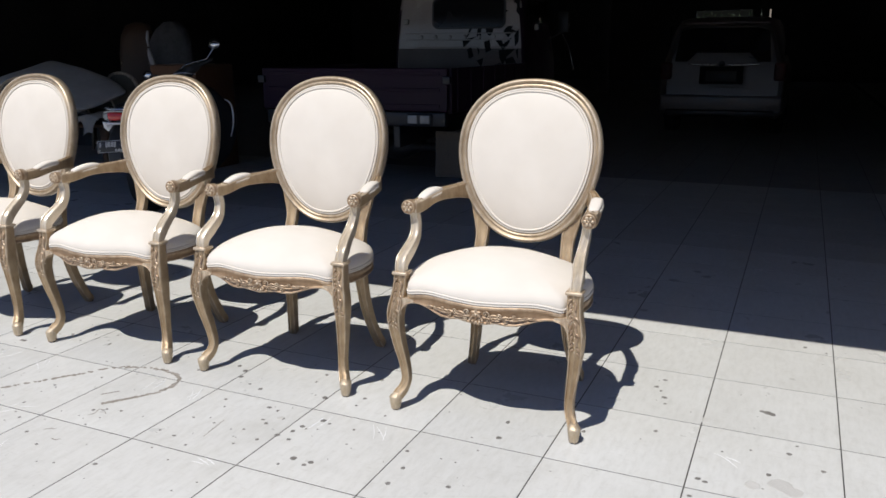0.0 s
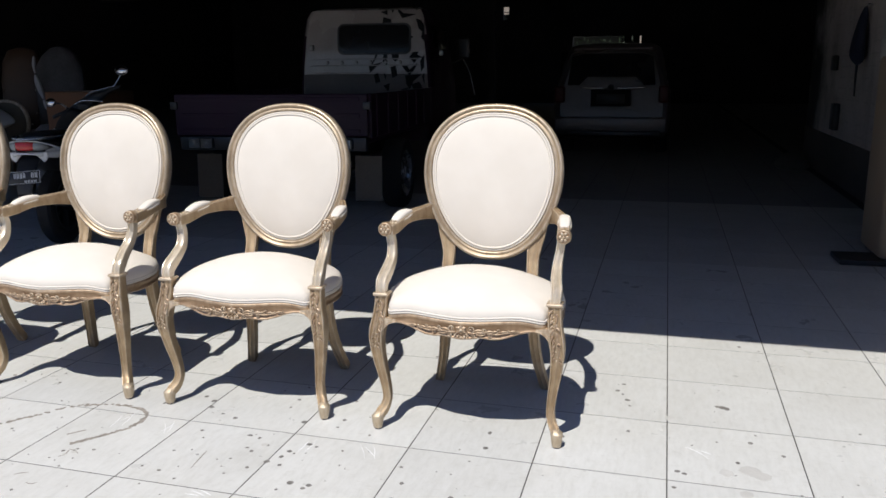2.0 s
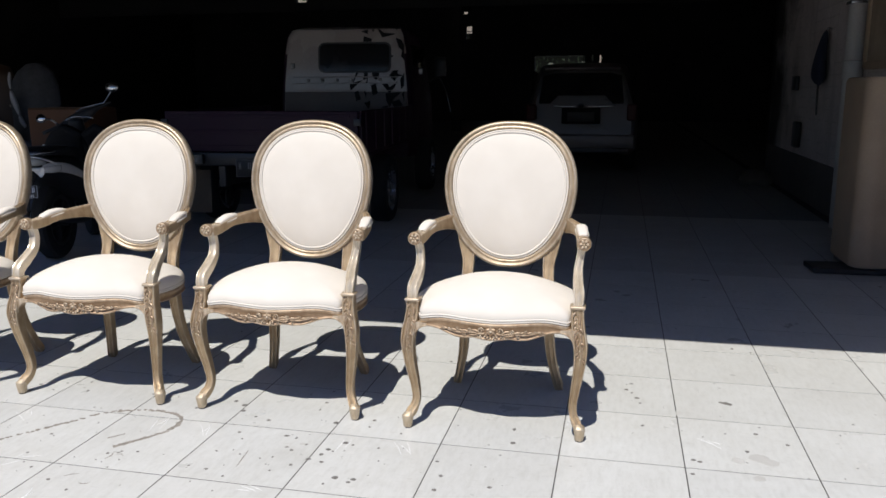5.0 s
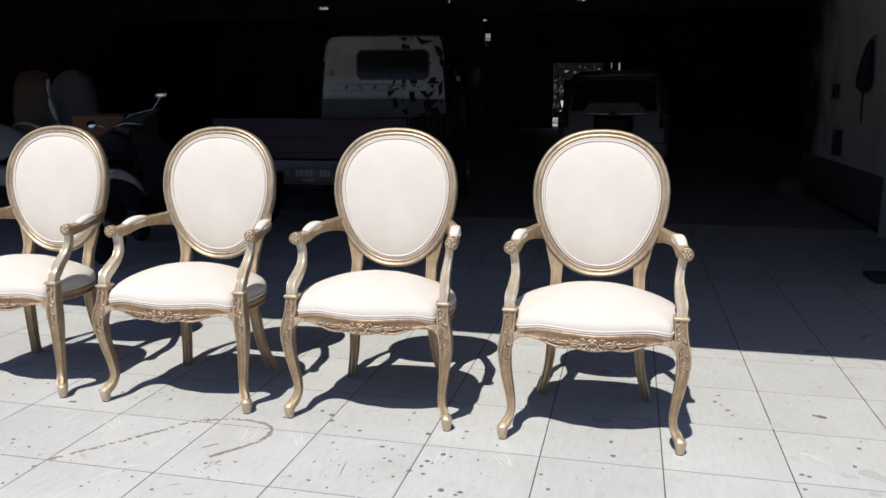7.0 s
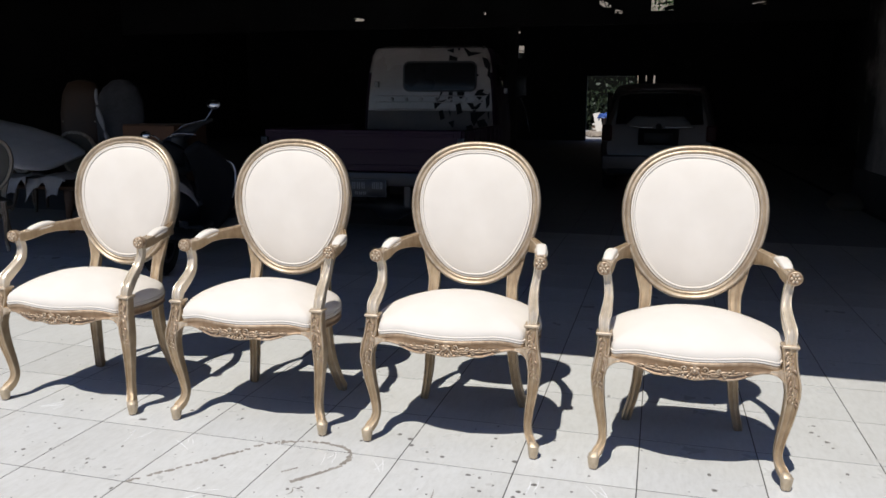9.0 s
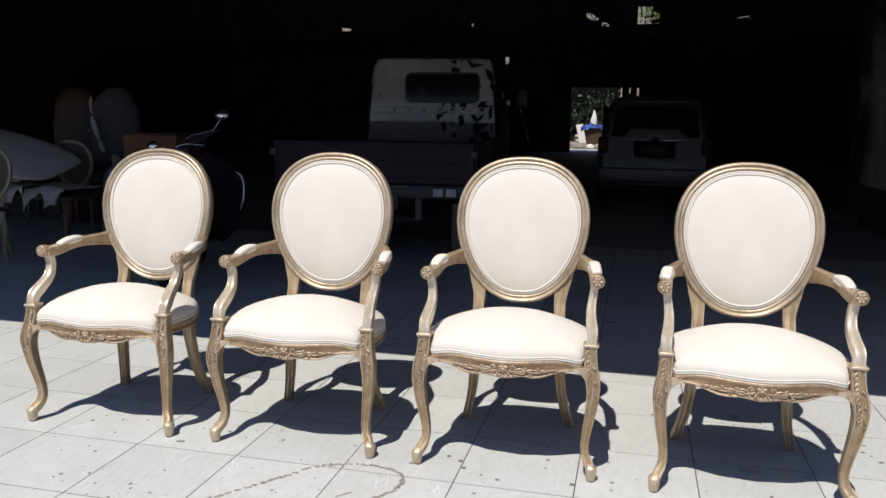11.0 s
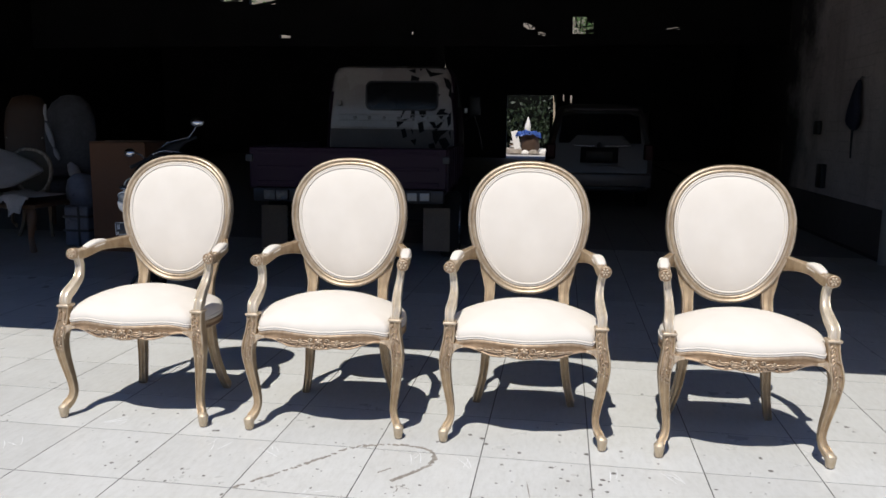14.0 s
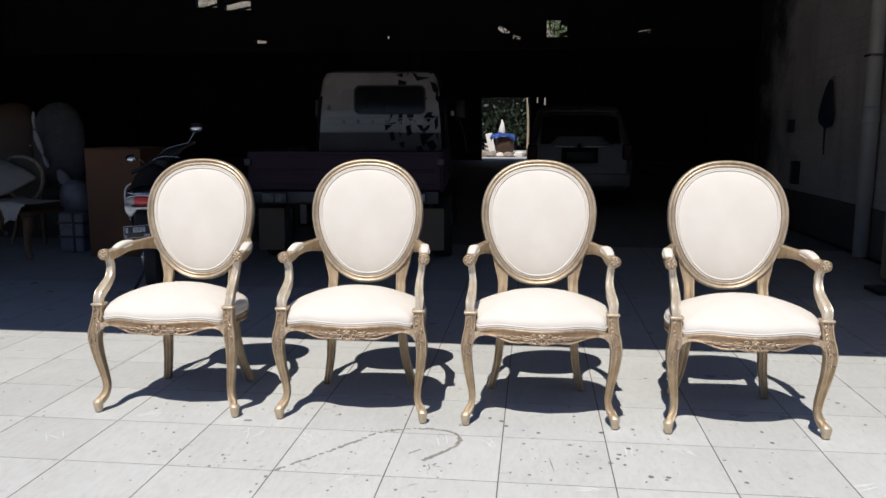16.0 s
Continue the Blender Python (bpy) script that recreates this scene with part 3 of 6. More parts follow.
        for x0, z0, a, length, width, bend in (
                (0.020, 0.3780, -20, 0.030, 0.0085, 35), (0.041, 0.3800, 38, 0.030, 0.0080, -55), (0.044, 0.3765, 8, 0.034, 0.0085, -20), (0.046, 0.3715, -14, 0.030, 0.0075, 30),
                (0.060, 0.3735, 62, 0.020, 0.0068, -70), (0.078, 0.3790, 30, 0.028, 0.0075, -50), (0.082, 0.3755, 2, 0.030, 0.0072, -12), (0.098, 0.3770, 58, 0.017, 0.0060, -60),
                (0.104, 0.3740, -6, 0.026, 0.0065, 22), (0.122, 0.3800, 24, 0.022, 0.0060, -40), (0.128, 0.3765, 2, 0.024, 0.0058, 10), (0.154, 0.3815, 20, 0.018, 0.0050, -30), (0.158, 0.3790, -4, 0.024, 0.0045, 18)):
            leaf(bm, s * x0, z0 + 0.002, flip(a), length, width, face, s * bend, 0.0042)
    tagged(part("apron_carving", bm, RAIL_GOLD, rail, "carved shell and leaf scrolls in gold"), kind="stuff")
    # seat cushion with a double cord
    shape = [(0.992, 0.4155, 0.010), (1.006, 0.4235, 0.010), (1.012, 0.4345, 0.009), (1.005, 0.4455, 0.006), (0.985, 0.4545, 0.003, 0.05), (0.945, 0.4655, 0.001, 0.2), (0.87, 0.4790, 0, 0.5),
             (0.77, 0.4925, 0, 0.8), (0.64, 0.5065, 0, 1), (0.50, 0.5180, 0, 1), (0.35, 0.5262, 0, 1), (0.2, 0.5310, 0, 1), (0.08, 0.5328, 0, 1), (0.02, 0.5330, 0, 1)]
    seat = part("seat_cushion", loft(bmesh.new(), [seat_ring(*s) for s in shape], caps=(False, True)), CLOTH, chair, "cream cloth padded seat, slightly domed")
    part("piping", cord(bmesh.new(), seat_ring(1.008, 0.4200, 0.010), 0.0036), CLOTH, seat)
    part("piping", cord(bmesh.new(), seat_ring(1.012, 0.4270, 0.010), 0.0034), CLOTH, seat)
    part("seat_base", loft(bmesh.new(), [seat_ring(0.95, 0.398), seat_ring(0.95, 0.412)]), BLACK, chair, "dark underside of the seat", False)
    for s in (-1, 1):
        # cabriole front leg with its carved post, kicked out to a small block foot
        leg = part("front_leg", sweep(bmesh.new(), [
            (s * 0.2845, 0.017, 0.468, 0.0215, 0.0205), (s * 0.2850, 0.014, 0.435, 0.0215, 0.0215), (s * 0.2880, 0.007, 0.395, 0.0230, 0.0245),
            (s * 0.2960, -0.004, 0.350, 0.0240, 0.0260), (s * 0.2985, -0.004, 0.310, 0.0220, 0.0240), (s * 0.2925, 0.005, 0.240, 0.0185, 0.0195),
            (s * 0.2810, 0.019, 0.160, 0.0152, 0.0160), (s * 0.2765, 0.024, 0.105, 0.0138, 0.0148), (s * 0.2830, 0.015, 0.072, 0.0146, 0.0160),
            (s * 0.2930, 0.001, 0.054, 0.0156, 0.0170), (s * 0.2985, -0.006, 0.044, 0.0150, 0.0160)], 28, 4, (1, 0, 0), section=MOULD), GOLD, chair, "curved gold cabriole front leg", "angle")
        foot = bmesh.new()
        loft(foot, [[Vector((s * (cx + c * w), cy + d * w2, z)) for c, d in ((-1, -0.45), (-0.5, -1), (0.55, -1), (1.08, -0.5), (1.0, 0.55), (0.5, 1), (-0.55, 1), (-1, 0.5))]
                    for cx, cy, z, w, w2 in ((0.2965, -0.004, 0.060, 0.0105, 0.0110), (0.2990, -0.0075, 0.0535, 0.0152, 0.0165), (0.3010, -0.0100, 0.0475, 0.0186, 0.0198), (0.3015, -0.0105, 0.0435, 0.0190, 0.0200), (0.3018, -0.0112, 0.022, 0.0162, 0.0172), (0.3015, -0.0115, 0.004, 0.0138, 0.0146))])
        bmesh.ops.bevel(foot, geom=foot.edges[:], offset=0.0012, segments=1, profile=0.5, affect="EDGES")
        part("toe", foot, TOE_GOLD, leg, "blunt pale block foot", "angle")
        part("glide", lathe(bmesh.new(), [(0.002, 0.0), (0.0115, 0.0), (0.0125, 0.002), (0.0125, 0.0045), (0.002, 0.0045)], pose(s * 0.3020, -0.0115, 0.0), 14), BLACK, leg, "black floor glide")
        # bracket that carries the rail's arch round into the leg
        arc = [(s * (0.2755 - 0.046 * (1 - math.cos(a))), 0.3370 + 0.044 * math.sin(a)) for a in [radians(9 * k) for k in range(11)]]
        outline = [(s * 0.285, 0.3375)] + arc + [(s * 0.2295, 0.391), (s * 0.285, 0.395)]
        def bracket_front(x):
            return float(np.interp(abs(x), (0.2295, 0.2755), (-0.0150, -0.0200)))
        bm = loft(bmesh.new(), [[Vector((x, bracket_front(x), z)) for x, z in outline], [Vector((x, 0.008, z)) for x, z in outline]])
        sweep(bm, [(x, bracket_front(x) + 0.0005, z + 0.0015, 0.003, 0.003) for x, z in arc[::2]], 6, 3, (0, 1, 0))
        part("corner_bracket", bm, RAIL_GOLD, leg, "", "angle")
        bm = bmesh.new()

        def post_face(x, z):
            return float(np.interp(z, (0.27, 0.31, 0.35, 0.395, 0.435, 0.47), (-0.0165, -0.0265, -0.0285, -0.0165, -0.0065, -0.0025))) - 0.0002

        def post_mid(z):
            return float(np.interp(z, (0.27, 0.31, 0.35, 0.395, 0.435, 0.47), (0.2955, 0.2985, 0.296, 0.288, 0.285, 0.2845)))

        rnd = random.Random(5)
        for k in range(11):
            z = 0.457 - 0.0150 * k
            for d in (-1, 1):
                dz = 0.006 * rnd.random() + (0.0075 if d > 0 else 0.0)
                leaf(bm, s * post_mid(z) + d * (0.0025 + 0.004 * rnd.random()), z - dz, -90 + d * (25 + 45 * rnd.random()), 0.0150 + 0.007 * rnd.random(), 0.0088, post_face, -d * (20 + 60 * rnd.random()), 0.0046)
            blob(bm, (s * post_mid(z) + 0.004 * (rnd.random() - 0.5), post_face(0, z) - 0.0005, z - 0.010), (0.0028, 0.0030, 0.0036), None, 6, 4)
        leaf(bm, s * post_mid(0.292), 0.292, -90, 0.036, 0.010, post_face, 0, 0.0030)
        tagged(part("knee_carving", bm, RAIL_GOLD, leg), kind="stuff")
        part("collar", fresh_box(s * 0.2845 - 0.0262, s * 0.2845 + 0.0262, -0.0085, 0.0430, 0.4635, 0.4745, 0.004), GOLD, leg)
        # back leg: a splayed foot below, a flat upright flaring into the oval above
        part("back_leg", sweep(bmesh.new(), [
            (s * 0.2085, 0.457, 0.004, 0.0140, 0.0150), (s * 0.2045, 0.450, 0.02, 0.0172, 0.0185), (s * 0.1965, 0.438, 0.05, 0.0165, 0.0180), (s * 0.176, 0.408, 0.15, 0.0176, 0.0190), (s * 0.164, 0.388, 0.28, 0.0200, 0.0200),
            (s * 0.160, 0.386, 0.40, 0.0225, 0.0205), (s * 0.1575, 0.400, 0.47, 0.0215, 0.0165), (s * 0.1565, 0.416, 0.52, 0.0225, 0.0135), (s * 0.1605, 0.424, 0.56, 0.0260, 0.0115), (s * 0.170, 0.429, 0.60, 0.0265, 0.0100), (s * 0.185, 0.433, 0.64, 0.0200, 0.0090), (s * 0.198, 0.436, 0.67, 0.010, 0.0070)],
            28, 4, (1, 0, 0), section=MOULD), GOLD, chair, "splayed gold back leg running up into the back", "angle")
        part("glide", lathe(bmesh.new(), [(0.002, 0.0), (0.0115, 0.0), (0.0125, 0.002), (0.0125, 0.0045), (0.002, 0.0045)], pose(s * 0.2085, 0.457, 0.0), 14), BLACK, chair, "black floor glide")
        # arm with a padded rest and a scrolled end
        arm = part("arm", sweep(bmesh.new(), [
            (s * 0.220, 0.432, 0.676, 0.010, 0.034), (s * 0.239, 0.400, 0.676, 0.0125, 0.0265), (s * 0.262, 0.340, 0.677, 0.0150, 0.0215), (s * 0.277, 0.285, 0.676, 0.0180, 0.0190),
            (s * 0.284, 0.236, 0.672, 0.0200, 0.0185), (s * 0.288, 0.185, 0.664, 0.0205, 0.0195), (s * 0.291, 0.138, 0.660, 0.0195, 0.0200), (s * 0.293, 0.112, 0.661, 0.0185, 0.0190)], 28, 5, (1, 0, 0), section=MOULD), GOLD, chair, "curved gold arm", "angle")
        bm = bmesh.new()
        hub = pose(s * 0.2975, 0.101, 0.6670, 90)
        lathe(bm, [(0.002, -0.024), (0.017, -0.024), (0.0230, -0.017), (0.0240, -0.004), (0.0218, 0.001), (0.0236, 0.006), (0.0218, 0.0095), (0.0185, 0.0100), (0.0160, 0.0080), (0.0125, 0.0090), (0.002, 0.0100)], hub, 20)
        for k in range(6):
            a = 2 * math.pi * k / 6
            blob(bm, (s * 0.2975 + 0.0115 * math.cos(a), 0.0912, 0.6670 + 0.0115 * math.sin(a)), (0.0072, 0.0034, 0.0052), pose(0, 0, 0, 0, -math.degrees(a), 0), 7, 4)
        blob(bm, (s * 0.2975, 0.0895, 0.6670), (0.0042, 0.0036, 0.0042), None, 7, 4)
        part("arm_rosette", bm, RAIL_GOLD, arm, "carved rosette on the arm's end")
        bm = bmesh.new()
        for y, z, x in ((0.164, 0.6790, 0.2895), (0.146, 0.6770, 0.2915), (0.128, 0.6785, 0.2930)):
            for d in (-1, 0, 1):
                blob(bm, (s * x + d * 0.0105, y - 0.004 * (d == 0), z - 0.0035 * abs(d)), (0.0068, 0.0125, 0.0052), pose(0, 0, 0, 10, d * 25, -d * 22), 7, 4)
        tagged(part("arm_carving", bm, RAIL_GOLD, arm), kind="stuff")
        pad = part("arm_pad", sweep(bmesh.new(), [
            (s * 0.2755, 0.308, 0.6905, 0.006, 0.004), (s * 0.2760, 0.304, 0.6915, 0.0145, 0.0090), (s * 0.2795, 0.285, 0.6925, 0.0182, 0.0125), (s * 0.2845, 0.247, 0.6900, 0.0196, 0.0145),
            (s * 0.2885, 0.208, 0.6830, 0.0180, 0.0125), (s * 0.2895, 0.187, 0.6785, 0.0145, 0.0090), (s * 0.2898, 0.183, 0.6770, 0.006, 0.004)], 16, 4, (1, 0, 0), 0.60), CLOTH, arm, "small cream padded arm rest")
        ring = []
        for k in range(32):
            a = 2 * math.pi * k / 32
            y = 0.2455 + 0.064 * math.copysign(abs(math.sin(a)) ** 0.7, math.sin(a))
            ring.append(Vector((s * (0.2838 - (y - 0.2455) * 0.115 + 0.0208 * math.copysign(abs(math.cos(a)) ** 0.7, math.cos(a))), y, 0.6825 + (y - 0.2455) * 0.105)))
        part("arm_rim", cord(bmesh.new(), [p + Vector((s * 0.0, 0, -0.0030)) for p in ring], 0.0036), GOLD, arm, "raised gold rim round the pad")
        part("piping", cord(bmesh.new(), ring, 0.0026), CLOTH, pad)
        part("arm_support", sweep(bmesh.new(), [
            (s * 0.290, 0.118, 0.665, 0.0145, 0.0150), (s * 0.287, 0.126, 0.640, 0.0135, 0.0150), (s * 0.2825, 0.126, 0.605, 0.0140, 0.0150), (s * 0.2790, 0.106, 0.566, 0.0155, 0.0160),
            (s * 0.2815, 0.062, 0.532, 0.0176, 0.0180), (s * 0.2870, 0.032, 0.507, 0.0180, 0.0190), (s * 0.2870, 0.020, 0.488, 0.0168, 0.0180), (s * 0.2850, 0.017, 0.470, 0.0165, 0.0175)], 28, 6, (1, 0, 0), section=MOULD), SHEEN_GOLD, chair, "scrolled arm support in rubbed silver gold, paled for its sheen", "angle")
    tagged(chair, "champagne-gold carved armchair with cream oval back and padded seat", "armchair", "armchairs in a row")
    return chair


chair_one = armchair()
CHAIRS = [(0.956, 0.130, 1.0), (0.145, 0.135, 2.0), (-0.636, 0.117, 1.6), (-1.433, 0.101, 0.65)]
chair_one.matrix_basis = pose(CHAIRS[0][0], CHAIRS[0][1], 0, 0, 0, CHAIRS[0][2])
for x, y, turn in CHAIRS[1:]:
    copy_thing(chair_one, pose(x, y, 0, 0, 0, turn))


# ---- side chairs of the same make, inside the hall ----
def side_chair():
    """The same chair without arms: the armchair's parts are taken over, arms and supports left away."""
    chair = copy_thing(chair_one, pose(0, 0, 0))
    chair.name = "side_chair"
    for o in list(chair.children):
        if o.name.split(".")[0] in ("arm", "arm_support"):
            for c in [*o.children_recursive, o]:
                bpy.data.objects.remove(c)
    for o in chair.children_recursive:
        if o.type == "MESH" and o.data.materials[0] == CLOTH:
            o.data = o.data.copy()
            o.data.materials[0] = DULLCLOTH
    return tagged(chair, "gold-framed oval-back side chair with a dusty olive cover", "chair", "side chairs in the hall")


spare = side_chair()
spare.matrix_basis = pose(-4.62, 2.75, 0, 0, 0, 25) @ Matrix.Diagonal((0.88, 0.88, 0.88, 1))
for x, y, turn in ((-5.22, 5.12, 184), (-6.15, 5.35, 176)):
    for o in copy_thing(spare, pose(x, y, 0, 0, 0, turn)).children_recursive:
        # the deeper chairs take a darkened gold copy for the hall's shade
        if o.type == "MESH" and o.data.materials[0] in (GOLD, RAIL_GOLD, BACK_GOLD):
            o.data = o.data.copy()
            o.data.materials[0] = SHADED_GOLD


# ---- vehicles ----
def wheel(parent, at, r, w, rim_r, m=None, metal=STEEL):
    """Tyre and spoked rim, axle across."""
    base = Matrix.Translation(at) @ (m or Matrix()) @ pose(0, 0, 0, 0, 90, 0)
    tyre = part("tyre", lathe(bmesh.new(), [(rim_r, -w / 2), (r * 0.94, -w / 2), (r, -w * 0.32), (r, w * 0.32), (r * 0.94, w / 2), (rim_r, w / 2), (rim_r * 0.97, 0)], base, 32), RUBBER, parent, "", "angle")
    bm = bmesh.new()
    lathe(bm, [(rim_r, -w * 0.46), (rim_r * 1.02, 0), (rim_r, w * 0.46), (rim_r * 0.86, w * 0.44), (rim_r * 0.84, 0), (rim_r * 0.86, -w * 0.44)], base, 32)
    lathe(bm, [(0.02, -w * 0.40), (rim_r * 0.24, -w * 0.38), (rim_r * 0.24, w * 0.38), (0.02, w * 0.40)], base, 16)
    for k in range(5):
        box(bm, rim_r * 0.15, rim_r * 0.9, -rim_r * 0.09, rim_r * 0.09, -w * 0.33, w * 0.33, 0.004, 1, base @ pose(0, 0, 0, 0, 0, 72 * k))
    part("rim", bm, metal, tyre, "spoked rim", "angle")
    return tyre


def plate_on(parent, m, w, h, rows, bars=None):
    """A dark number plate with plain bars for its writing."""
    p = part("number_plate", fresh_box(-w / 2, w / 2, -0.004, 0.004, -h / 2, h / 2, 0.002, 1, m=m), PLATE, parent, "black number plate with plain pale bars")
    if bars:
        rim = bmesh.new()
        for z in (-h / 2 + 0.004, h / 2 - 0.004):
            box(rim, -w / 2 + 0.003, w / 2 - 0.003, -0.0066, -0.0042, z - 0.0012, z + 0.0012, m=m)
        for x in (-w / 2 + 0.004, w / 2 - 0.004):
            box(rim, x - 0.0012, x + 0.0012, -0.0066, -0.0042, -h / 2 + 0.005, h / 2 - 0.005, m=m)
        part("plate_border", rim, bars, p, "thin pale border", False)
    bm = bmesh.new()
    for x0, x1, z0, z1 in rows:
        n = max(1, round((x1 - x0) / 0.085))
        step = (x1 - x0) / n
        for k in range(n):
            for e in (0.08, 0.52):
                box(bm, (x0 + step * (k + e)) * w, (x0 + step * (k + e + 0.22)) * w, -0.0065, -0.0042, z0 * h, z1 * h, m=m)
    tagged(part("plate_bars", bm, bars or PLATE_BAR, p, "", False), kind="stuff")


def pickup():
    truck = empty("pickup_truck", pose(-1.45, 3.42, 0, 0, 0, 4.5))
    # cargo bed
    bed = part("cargo_bed", fresh_box(-0.78, 0.78, 0.04, 2.40, 0.66, 0.72, 0.008), PURPLE, truck, "purple steel cargo bed", False)
    bm = fresh_box(-0.80, 0.80, 0.0, 0.045, 0.72, 1.05, 0.008)
    gate = part("tailgate", bm, PURPLE, bed, "purple pressed steel tailgate", False)
    for z in (0.76, 0.885, 1.01):
        part("rib", fresh_box(-0.74, 0.74, -0.008, 0.004, z - 0.014, z + 0.014, 0.004), PURPLE, gate, "", False)
    for s in (-1, 1):
        bm = fresh_box(s * 0.80 - 0.02, s * 0.80 + 0.02, 0.05, 2.40, 0.70, 1.05, 0.008)
        for y in np.linspace(0.2, 2.25, 7):
            box(bm, s * 0.80 - 0.028, s * 0.80 + 0.028, y - 0.02, y + 0.02, 0.71, 1.04, 0.005)
        part("side_gate", bm, PURPLE, bed, "", False)
        part("latch", fresh_box(s * 0.80 - 0.03, s * 0.80 + 0.03, -0.02, 0.02, 0.93, 0.99, 0.006), BLACK, bed)
    bm = fresh_box(-0.78, 0.78, 2.40, 2.45, 0.72, 0.985, 0.008)
    part("headboard", bm, PURPLE, bed, "", False)
    # crossbar with the lamps, plate, frame, bumper
    part("rear_crossbar", fresh_box(-0.78, 0.78, 0.01, 0.09, 0.60, 0.712, 0.01), BLACK, truck)
    for s in (-1, 1):
        lamp = part("tail_lamp", fresh_box(s * 0.58 - 0.10, s * 0.58 + 0.10, -0.03, 0.02, 0.615, 0.70, 0.010), BLACK, truck)
        part("lens", fresh_box(s * 0.58 - s * 0.09, s * 0.58 - s * 0.012, -0.042, -0.028, 0.625, 0.692, 0.006), CLEARLENS, lamp, "clear reversing lens")
        part("lens", fresh_box(s * 0.58 + s * 0.012, s * 0.58 + s * 0.09, -0.042, -0.028, 0.625, 0.692, 0.006), CLEARLENS, lamp, "faded pale lens")
        part("mudflap", fresh_box(s * 0.70 - 0.115, s * 0.70 + 0.115, 0.30, 0.308, 0.17, 0.55, 0.004, 1, pose(0, 0, 0, -3)), BEIGE, truck, "faded beige mudflap", False)
        bm = fresh_box(s * 0.36 - 0.03, s * 0.36 + 0.03, 0.05, 4.0, 0.42, 0.60, 0.01)
        part("chassis_rail", bm, BLACK, truck, "", False)
        for y in (0.95, 3.32):
            wheel(truck, (s * 0.785, y, 0.315), 0.315, 0.17, 0.215)
    part("axle", lathe(bmesh.new(), [(0.04, -0.6), (0.045, -0.2), (0.12, -0.08), (0.12, 0.08), (0.045, 0.2), (0.04, 0.6)], pose(0, 0.95, 0.315, 0, 90, 0), 14), BLACK, truck)
    plate_on(truck, pose(0.0, -0.016, 0.585, 0, 0, 0), 0.42, 0.145, [(-0.44, -0.38, -0.05, 0.33), (-0.26, 0.10, -0.05, 0.33), (0.22, 0.44, -0.05, 0.33), (-0.12, 0.12, -0.38, -0.2)], PLATE_BAR)
    # cab: rounded, tapering to the roof
    def ring(z, w, y0, y1, r):
        pts = []
        for cx, cy, a0 in ((w - r, y1 - r, 0), (-w + r, y1 - r, 90), (-w + r, y0 + r, 180), (w - r, y0 + r, 270)):
            for k in range(5):
                a = radians(a0 + 22.5 * k)
                pts.append(Vector((cx + r * math.cos(a), cy + r * math.sin(a), z)))
        return pts
    secs = [(0.46, 0.72, 2.62, 4.05, 0.08), (0.75, 0.755, 2.62, 4.12, 0.08), (1.05, 0.755, 2.62, 4.10, 0.08), (1.30, 0.742, 2.63, 3.98, 0.08), (1.62, 0.715, 2.65, 3.78, 0.09), (1.81, 0.685, 2.67, 3.62, 0.10), (1.890, 0.650, 2.70, 3.52, 0.12), (1.920, 0.58, 2.78, 3.42, 0.14), (1.927, 0.4, 2.95, 3.25, 0.14)]
    cab = part("cab", loft(bmesh.new(), [ring(*q) for q in secs]), WHITE_CAR, truck, "white cab with rounded roof, its sides and low faces dark purple", "angle")
    cab.data.materials.append(PURPLE)
    for f in cab.data.polygons:
        if abs(f.normal.x) > 0.55 or f.normal.y > 0.4 or f.center.z < 0.8:
            f.material_index = 1
    bm = bmesh.new()
    for z in (1.21, 1.29, 1.36):
        box(bm, -0.60, 0.60, 2.612, 2.635, z - 0.006, z + 0.006, 0.004)
    for k in range(6):
        blob(bm, (-0.42 + 0.165 * k, 2.625, 1.325), (0.02, 0.012, 0.02))
    part("pressed_rib", bm, WHITE_CAR, cab)
    part("lower_panel", fresh_box(-0.70, 0.70, 2.619, 2.64, 0.90, 1.195, 0.006), DARKER_GREY, cab, "darker grey lower panel")
    def rounded(x0, x1, z0, z1, r):
        pts = []
        for cx, cz, a0 in ((x1 - r, z1 - r, 0), (x0 + r, z1 - r, 90), (x0 + r, z0 + r, 180), (x1 - r, z0 + r, 270)):
            pts += [(cx + r * math.cos(radians(a0 + 18 * k)), cz + r * math.sin(radians(a0 + 18 * k))) for k in range(6)]
        return pts
    lean = Matrix.Translation((0, 2.66, 1.60)) @ pose(0, 0, 0, -4)
    def on_back(name, outline, d0, d1, mat, label=""):
        bm = prism(bmesh.new(), [(x, z - 1.60) for x, z in outline], d0, d1)
        bmesh.ops.transform(bm, matrix=lean, verts=bm.verts)
        return part(name, bm, mat, cab, label, False)
    on_back("window_seal", rounded(-0.300, 0.525, 1.405, 1.745, 0.075), -0.022, 0.01, BLACK)
    on_back("rear_window", rounded(-0.280, 0.505, 1.425, 1.725, 0.06), -0.027, 0.0, GLASS, "dark rear window")
